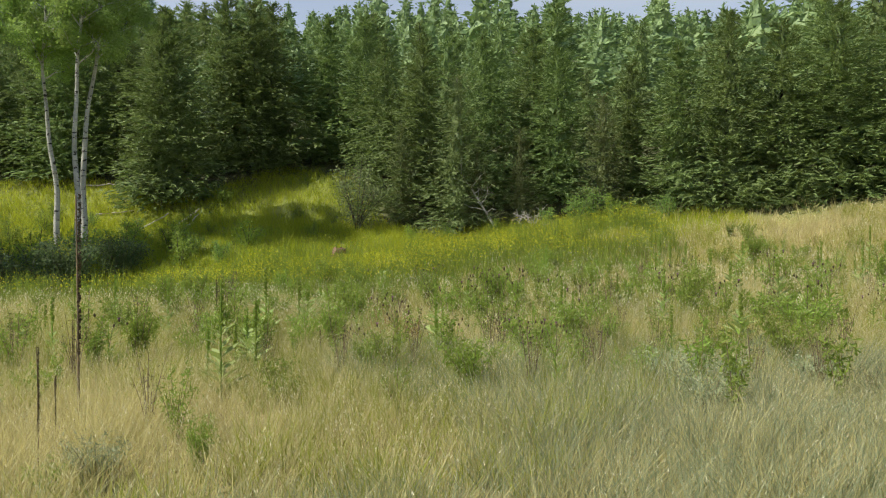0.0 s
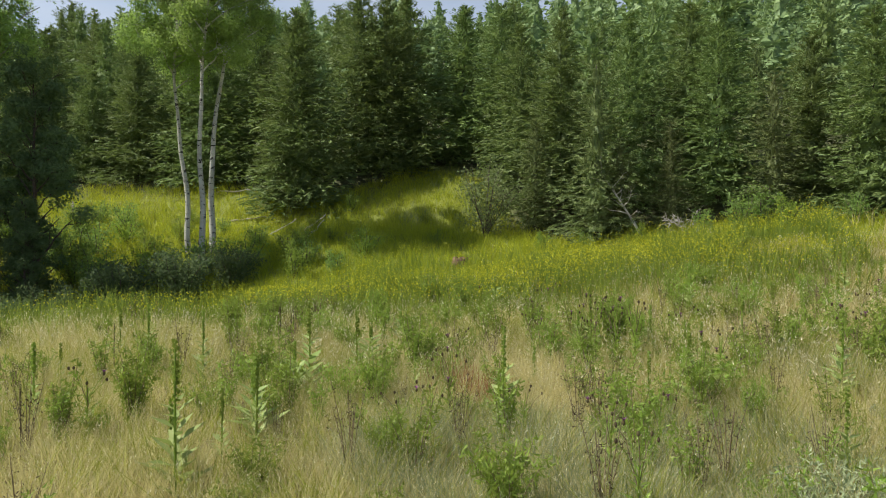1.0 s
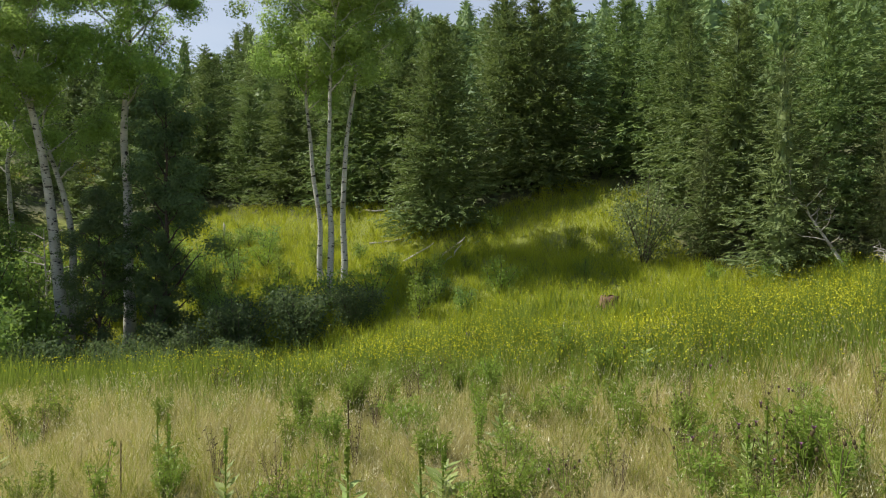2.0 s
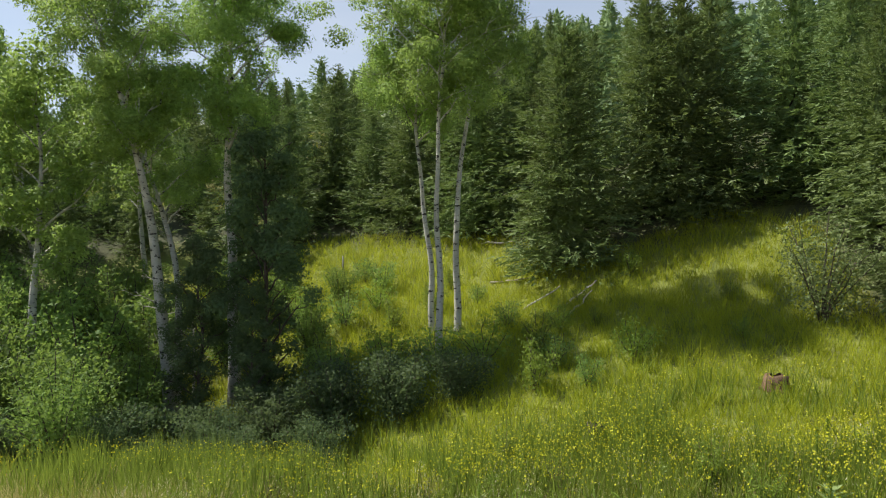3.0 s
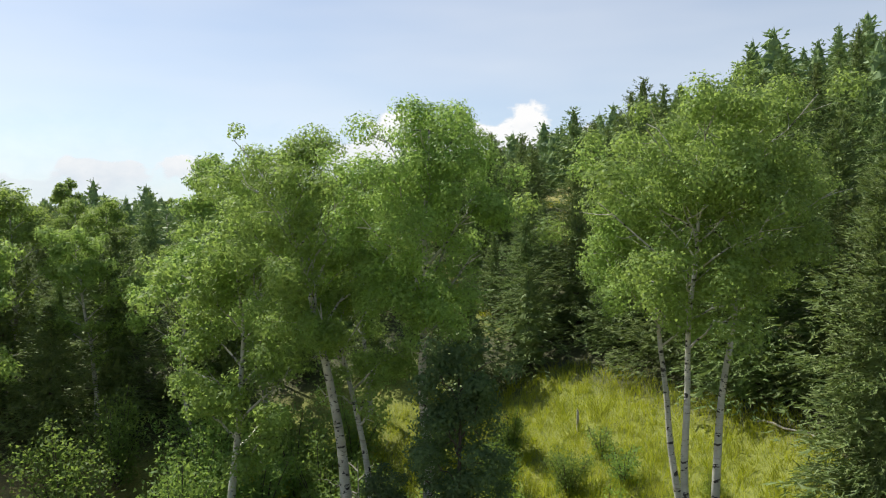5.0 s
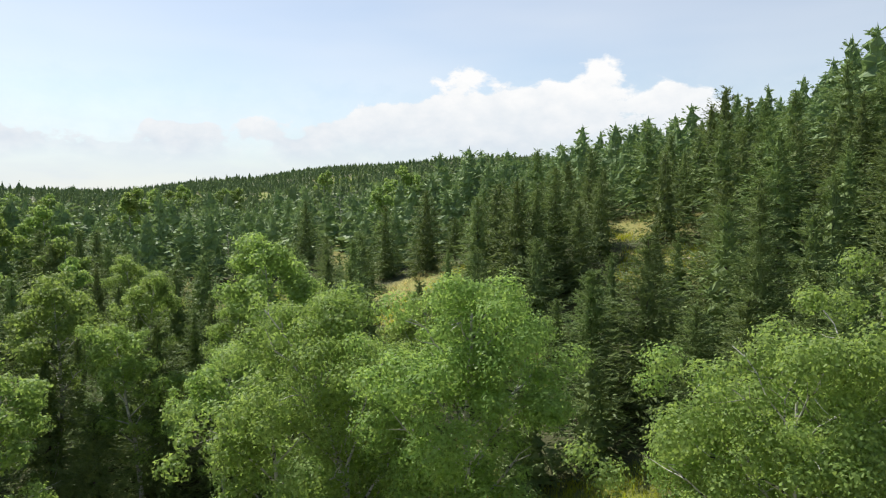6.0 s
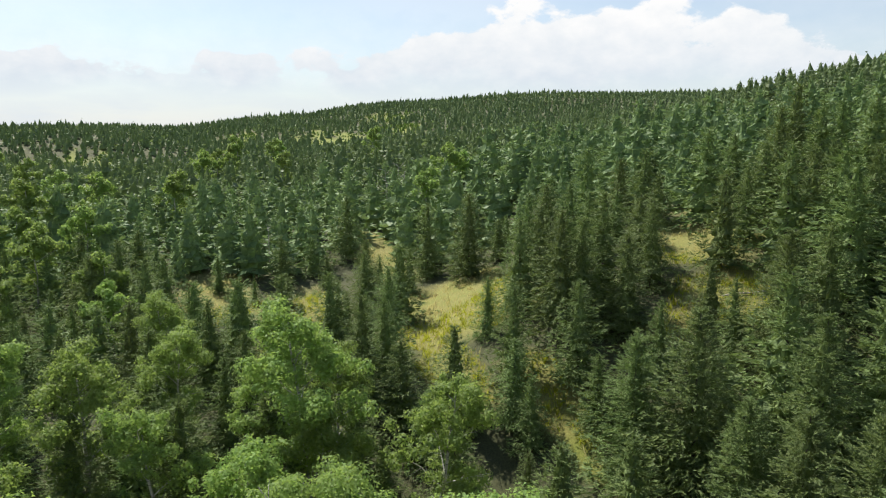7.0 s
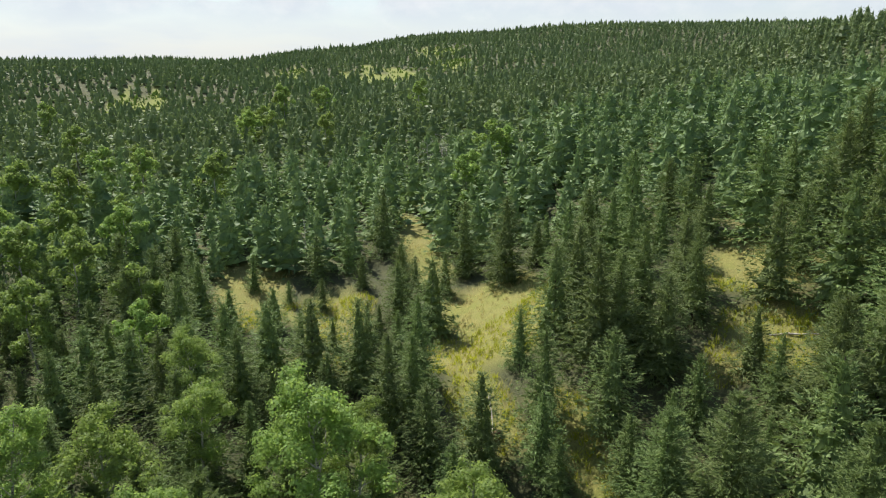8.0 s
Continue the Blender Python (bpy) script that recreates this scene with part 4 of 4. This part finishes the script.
def in_meadow(x, y):
    return (y > flower_band(x) - 0.6 + 0.6 * blotch(x, y, 0.8)) & (y < treeline(x) + 0.8)


def herby(x, y):
    """Above zero where soft grey herbs take the place of the dry grass."""
    return blotch(x, y, 1.5, 3.0) * 0.8 + 0.16 * np.minimum(x, 4) - 0.14 * (y - 7.0)


def dry_field(x, y):
    return in_field(x, y) & ((herby(x, y) < 0) | (g.uniform(0, 1, len(x)) < 0.6))


g = np.random.default_rng(21)
dry = [grass(sown(250000, (-15, 16, 0.5, 18), g, dry_field, 18000, 1.8), 0.40, 0.0036, g, 0.55),
       grass(sown(130000, (-15, 24, 13, 29), g, in_field, 12000), 0.42, 0.0075, g, 0.4),
       grass(sown(48000, (-20, 30, -12, 8), g, None, 9000, 1.3), 0.36, 0.0055, g, 0.5),
       grass(sown(5000, (8, 30, 14, 30), g, None, 900), 0.45, 0.014, g, 0.4),
       grass(sown(36000, (-78, -36, 14, 60), g, lambda x, y: ~wooded(x, y), 6000), 0.35, 0.022, g, 0.4)]
tagged(new("dry_grass", mesh_of("dry_grass", *join(dry), DRY_GRASS)), "dry straw-coloured grass covering the field", "grass", kind="stuff")


def seed_heads(places, low, high, size, r):
    """Pale ears at the tips of the grass."""
    z = height(places[:, 0], places[:, 1]) + r.uniform(low, high, len(places))
    p = np.stack([places[:, 0], places[:, 1], z], 1)
    tip = p + np.concatenate([r.normal(0, 0.5, (len(p), 2)), np.ones((len(p), 1))], 1) * (size * r.uniform(0.6, 1.3, len(p)))[:, None]
    return sprays(p, tip, size * r.uniform(0.08, 0.16, len(p)), r.uniform(0, 3.14, len(p)))


ears = [seed_heads(sown(70000, (-12, 14, 1, 16), g, dry_field, 9000, 1.8), 0.2, 0.50, 0.022, g), seed_heads(sown(36000, (-12, 18, 12, 26), g, in_field, 4000), 0.25, 0.60, 0.045, g)]
tagged(new("grass_ears", mesh_of("grass_ears", *join(ears), PALE_EAR)), "pale feathery ears of ripe grass", "grass", kind="stuff")
green = [grass(sown(190000, (-15, 18, 3, 29), g, lambda x, y: in_field(x, y) & (x > -12.5 + 2.2 * blotch(x, y, 1.1)) & (y > 4.6 + 1.6 * blotch(x, y, 1.3)) & (blotch(x, y, 1.9) - 0.10 * np.clip(x, -8, 4) + 0.04 * (y - 9) > -0.25), 13000), 0.42, 0.0065, g, 0.45),
         grass(sown(9000, (-32, -15, 8, 34), g, lambda x, y: y < treeline(x), 1200), 0.5, 0.016, g, 0.4)]
tagged(new("green_grass", mesh_of("green_grass", *join(green), GREEN_GRASS)), "patches of green grass among the dry field", "grass", kind="stuff")
lush = [grass(sown(40000, (-30, 8, 20, 37), g, lambda x, y: in_meadow(x, y) & (blotch(x, y, 1.2, 2.0) > 0.15), 9000), 0.34, 0.012, g, 0.6)]
tagged(new("meadow_herbs", mesh_of("meadow_herbs", *join(lush), FORB_LEAF)), "patches of dark green herbs in the meadow", "herbs", kind="stuff")
gold = [grass(sown(150000, (-33, 12, 18, 38), g, in_meadow, 60000, 1.3), 0.42, 0.011, g, 0.4),
        grass(sown(60000, (-66, -36, 18, 60), g, lambda x, y: ~wooded(x, y) & (blotch(x, y, 4.0) > -0.35), 9000), 0.4, 0.022, g, 0.4)]
tagged(new("meadow_grass", mesh_of("meadow_grass", *join(gold), GOLD_GRASS)), "lush yellow-green meadow grass below the trees", "grass", kind="stuff")


grey = [grass(sown(170000, (-9, 16, 0.5, 15), g, lambda x, y: herby(x, y) > -0.12, 12000, 1.7), 0.38, 0.004, g, 0.6)]
tagged(new("grey_grass", mesh_of("grey_grass", *join(grey), SAGE_LEAF)), "soft grey-green herbs mixed into the dry grass", "grass", kind="stuff")
tagged(new("rusty_grass", mesh_of("rusty_grass", *grass(np.array([-0.7, 12.2]) + g.normal(0, (0.22, 0.3), (260, 2)), 0.5, 0.008, g, 0.2), RUSTY)), "small patch of rust-red dry dock", "grass", kind="stuff")


# The strip of yellow flowers: leafy stalks with small heads
def flower_strip():
    r = np.random.default_rng(23)
    x = r.uniform(-16, 8, 44000)
    y = flower_band(x) + r.normal(0, 1.5, 44000) + 0.6 * np.sin(x * 0.9)
    p = np.stack([x, y], 1)[blotch(x, y, 1.4, 1.0) > -0.55]
    return p, r


strip, sr = flower_strip()
tagged(new("flower_stalks", mesh_of("flower_stalks", *grass(strip, 0.74, 0.016, sr, 0.22), FORB_LEAF)), "dense green flower stalks along the field's edge", "wildflowers", kind="stuff")
heads = strip[sr.uniform(0, 1, len(strip)) < 0.10 + 0.65 * sstep(-13, -4, strip[:, 0])]
hz = height(heads[:, 0], heads[:, 1])
hp = np.stack([heads[:, 0] + sr.normal(0, 0.1, len(heads)), heads[:, 1] + sr.normal(0, 0.1, len(heads)), hz + sr.uniform(0.5, 0.95, len(heads))], 1)
tagged(new("yellow_flowers", mesh_of("yellow_flowers", *scatter_leaves(hp, 0.036, sr, 0.5), YELLOW)), "small yellow flower heads on the green stalks", "wildflowers", kind="stuff")


# Single plants of the field
def leaf_ring(r, n, z, long, wide, rise):
    """Broad leaves round a stem at a height."""
    a = np.arange(n) * 2.4 + r.uniform(-0.4, 0.4, n)
    q = long * r.uniform(0.75, 1.2, n)
    base = np.stack([np.zeros(n), np.zeros(n), np.full(n, z) if np.isscalar(z) else z], 1)
    tip = base + np.stack([np.cos(a) * q, np.sin(a) * q, q * (rise + r.uniform(-0.25, 0.25, n))], 1)
    return kites(base, tip, q * wide, r.uniform(-0.3, 0.3, n))


def mullein(seed, h, broad=1.0):
    r = np.random.default_rng(seed)
    thing = new("mullein_plant")
    part("stem", mesh_of("stem", *tube([[0, 0, -0.1], [0.01, 0, h * 0.5], [0.02, 0.01, h]], [0.014, 0.011, 0.005], 6), FORB_LEAF, True), thing)
    z = np.linspace(0.05, 0.62, 26) * h
    part("foliage", mesh_of("foliage", *leaf_ring(r, 26, z, 0.30 * broad * (1.05 - z / h), 0.2, 0.55), MULLEIN_LEAF), thing, "broad pale-green felted leaves")
    z = h * r.uniform(0.62, 1.0, 90)
    a = r.uniform(0, 6.28, 90)
    spike = np.stack([np.cos(a) * 0.018, np.sin(a) * 0.018, z], 1)
    part("flower_spike", mesh_of("flower_spike", *scatter_leaves(spike, 0.035, r, 0.5), FORB_LEAF), thing)
    return thing


def dead_stalk(seed, h):
    r = np.random.default_rng(seed)
    thing = new("dead_stalk")
    part("stem", mesh_of("stem", *tube([[0, 0, -0.1], [0.01, 0.01, h * 0.5], [-0.01, 0.02, h]], [0.008, 0.007, 0.004], 6), STALK, True), thing)
    z, a = h * r.uniform(0.3, 1.0, 420), r.uniform(0, 6.28, 420)
    q = r.uniform(0.002, 0.010, 420)
    spike = np.stack([np.cos(a) * q, np.sin(a) * q, z], 1)
    part("seed_spike", mesh_of("seed_spike", *scatter_leaves(spike, 0.017, r, 0.5), DARK_SEED), thing, "dark dry seed pods")
    return thing


def thistle(seed, h, heads=7):
    r = np.random.default_rng(seed)
    thing = new("thistle")
    part("stem", mesh_of("stem", *tube([[0, 0, -0.1], [0.02, 0, h * 0.5], [0, 0.02, h * 0.9]], [0.010, 0.008, 0.004], 5), FORB_LEAF, True), thing)
    z = np.linspace(0.04, 0.75, 30) * h
    part("foliage", mesh_of("foliage", *leaf_ring(r, 30, z, 0.24 * (1.1 - z / h), 0.13, 0.45), FORB_LEAF), thing, "narrow spiny green leaves")
    for k in range(heads):
        a, out, top = k * 2.4, r.uniform(0.08, 0.28), h * r.uniform(0.8, 1.08)
        tip = np.array([math.cos(a) * out, math.sin(a) * out, top])
        part("branch", mesh_of("branch", *tube([[0, 0, h * r.uniform(0.4, 0.65)], tip * (0.6, 0.6, 0.9), tip], [0.005, 0.004, 0.003], 4), STALK if k % 2 else FORB_LEAF, True), thing)
        bulb = np.array([[0, 0, -0.012], [0, 0, 0.0], [0, 0, 0.018], [0, 0, 0.032]]) + tip
        head = part("flower_head", mesh_of("flower_head", *tube(bulb, [0.003, 0.014, 0.015, 0.008], 7), DARK_SEED, True), thing, "round dark thistle head")
        if k == 2:
            part("tuft", mesh_of("tuft", *leaf_ring(r, 12, 0.0, 0.03, 0.25, 1.3), PURPLE), head, "purple thistle tuft").location = tip + (0, 0, 0.025)
    return thing


def forb(seed, h, wide, leaves, leaf, material, name, stems=10):
    """A low bushy plant of many thin leafy stems."""
    r = np.random.default_rng(seed)
    thing = new(name)
    az = np.arange(stems) * 2.4
    out = wide * np.sqrt(r.uniform(0.05, 1, stems))
    tip = np.stack([np.cos(az) * out, np.sin(az) * out, h * r.uniform(0.7, 1.1, stems)], 1)
    twigs = [tube([[0, 0, -0.05], t * (0.45, 0.45, 0.55), t], [0.006, 0.004, 0.002], 4) for t in tip]
    tagged(part("stalk", mesh_of("stalk", *join(twigs), STALK), thing), kind="stuff")
    w, q = r.integers(0, stems, leaves), r.uniform(0.1, 1, leaves)[:, None]
    mid = tip[w] * (0.45, 0.45, 0.55)
    pos = np.where(q < 0.5, mid * q * 2, mid + (tip[w] - mid) * (q * 2 - 1)) + r.normal(0, 0.05 * wide + 0.02, (leaves, 3))
    pos[:, 2] = np.abs(pos[:, 2])
    part("foliage", mesh_of("foliage", *scatter_sprays(pos, leaf, r, 0.15), material), thing)
    return thing


plants = {"mullein": [mullein(301, 1.25), mullein(302, 0.95, 1.3), mullein(303, 1.0, 0.6)],
          "thistle": [thistle(311, 0.85, 5), thistle(312, 1.0, 6), thistle(313, 0.7, 4)],
          "stalk": [dead_stalk(321, 1.5), dead_stalk(322, 1.1)],
          "green": [forb(331, 0.85, 0.30, 1560, 0.065, FORB_LEAF, "leafy_weed", 16), forb(333, 0.7, 0.42, 1080, 0.07, FORB_LEAF, "leafy_weed", 11), forb(332, 0.5, 0.34, 1080, 0.06, FORB_LEAF, "leafy_weed", 12)],
          "sage": [forb(341, 0.5, 0.40, 1800, 0.055, SAGE_LEAF, "sagebrush", 22), forb(342, 0.38, 0.34, 1400, 0.055, SAGE_LEAF, "sagebrush", 14)],
          "weed": [forb(351, 0.8, 0.22, 200, 0.035, DARK_SEED, "dry_weed", 9), forb(353, 0.9, 0.14, 384, 0.07, FORB_LEAF, "upright_weed", 5), forb(352, 0.75, 0.25, 504, 0.06, FORB_LEAF, "tall_weed", 8)]}
for kind, label, cat, grp in (("mullein", "pale-green mullein with broad felted leaves in dry grass", "mullein", "mulleins in the field"),
                              ("thistle", "spiny thistle with small dark heads in dry grass", "thistle", "thistles in the field"),
                              ("stalk", "dark dead mullein stalk standing in the grass", "stalk", "dead stalks in the field"),
                              ("green", "bushy bright-green weed growing in the dry field", "weed", "green weeds in the field"),
                              ("sage", "low grey-green sagebrush clump in the dry grass", "sagebrush", "sagebrush in the field"),
                              ("weed", "thin upright weed going to seed in the field", "weed", "tall weeds in the field")):
    for ob in plants[kind]:
        tagged(ob, label, cat, grp)


MULLEINS = [(-2.6, 8.3, 1.15), (-2.85, 8.6, 0.85), (-4.7, 12.1, 0.9), (-5.3, 9.6, 1.0), (-5.6, 12.1, 0.9), (-0.1, 10.6, 0.8), (6.4, 20.9, 1.2), (7.3, 21.3, 1.1), (1.6, 12.5, 0.8), (2.1, 12.5, 0.9), (-6.7, 12.9, 1.0)]
THISTLES = [(0.8, 15.2, 1.0), (1.1, 9.5, 0.8), (0.2, 10.4, 0.8), (-0.6, 9.5, 0.9), (-1.1, 10.1, 0.9), (2.3, 15.2, 1.0), (0.8, 18.4, 1.0), (1.3, 8.1, 0.9), (2.7, 12.9, 0.9), (1.2, 14.2, 1.1), (0.9, 14.5, 1.0), (0.6, 15.7, 1.1), (2.6, 13.3, 1.0), (1.5, 14.4, 1.2)]
STALKS = [(-3.7, 7.2, 1.55), (-3.2, 5.6, 0.7), (-3.5, 6.4, 0.6), (-4.6, 14.4, 0.8), (-1.8, 10.4, 0.5)]
GREENS = [(-1.4, 12.7, 1.1), (-4.3, 10.0, 1.1), (-3.3, 11.5, 1.2), (-1.9, 12.0, 0.9), (5.5, 15.5, 1.2), (3.2, 14.7, 1.1), (-3.5, 12.1, 1.0), (-1.7, 13.0, 1.2), (-1.8, 18.6, 1.2), (9.4, 21.5, 1.3), (-2.9, 17.4, 1.2), (-2.2, 11.4, 0.9), (-5.6, 16.1, 1.1), (2.7, 20.1, 1.2), (3.6, 18.5, 1.2), (3.1, 13.9, 1.0), (-3.9, 12.0, 1.2), (-1.9, 5.5, 0.55), (-2.9, 5.2, 0.5), (-4.6, 8.0, 0.8), (-5.9, 9.2, 0.8), (-3.7, 21.5, 1.2)]
SAGES = [(3.4, 8.8, 0.9), (4.7, 8.9, 1.0), (-2.6, 5.3, 0.7)]


def plant(kind, x, y, size=1.0):
    p = plants[kind]
    return stand(p, x, y, size, 1.0, (x * 83 + y * 57) % 360)


for kind, spots in (("mullein", MULLEINS), ("thistle", THISTLES), ("stalk", STALKS), ("green", GREENS), ("sage", SAGES)):
    for x, y, size in spots:
        plant(kind, x, y, size)
q = np.random.default_rng(41)
for kind, n, box, lo, hi in (("mullein", 50, (-10, 12, 9, 24), 0.6, 1.1), ("thistle", 14, (-5, 10, 6, 22), 0.7, 1.1), ("stalk", 6, (-10, 10, 8, 22), 0.5, 0.8),
                             ("green", 110, (-12, 12, 8, 25), 0.4, 1.2), ("sage", 14, (1, 9, 5, 12), 0.6, 1.0), ("weed", 190, (-10, 13, 6, 24), 0.5, 1.2), ("weed", 130, (-6, 9, 8, 19), 0.6, 1.2), ("thistle", 14, (-1, 9, 8, 17), 0.8, 1.2), ("mullein", 22, (-6, 9, 9, 18), 0.7, 1.1), ("green", 26, (-6, 8, 9, 18), 0.5, 1.2)):
    for x, y, s in zip(q.uniform(box[0], box[1], n), q.uniform(box[2], box[3], n), q.uniform(lo, hi, n)):
        if in_field(x, y) and math.hypot(x - 1, y - 4) > 3:
            plant(kind, float(x), float(y), float(s))
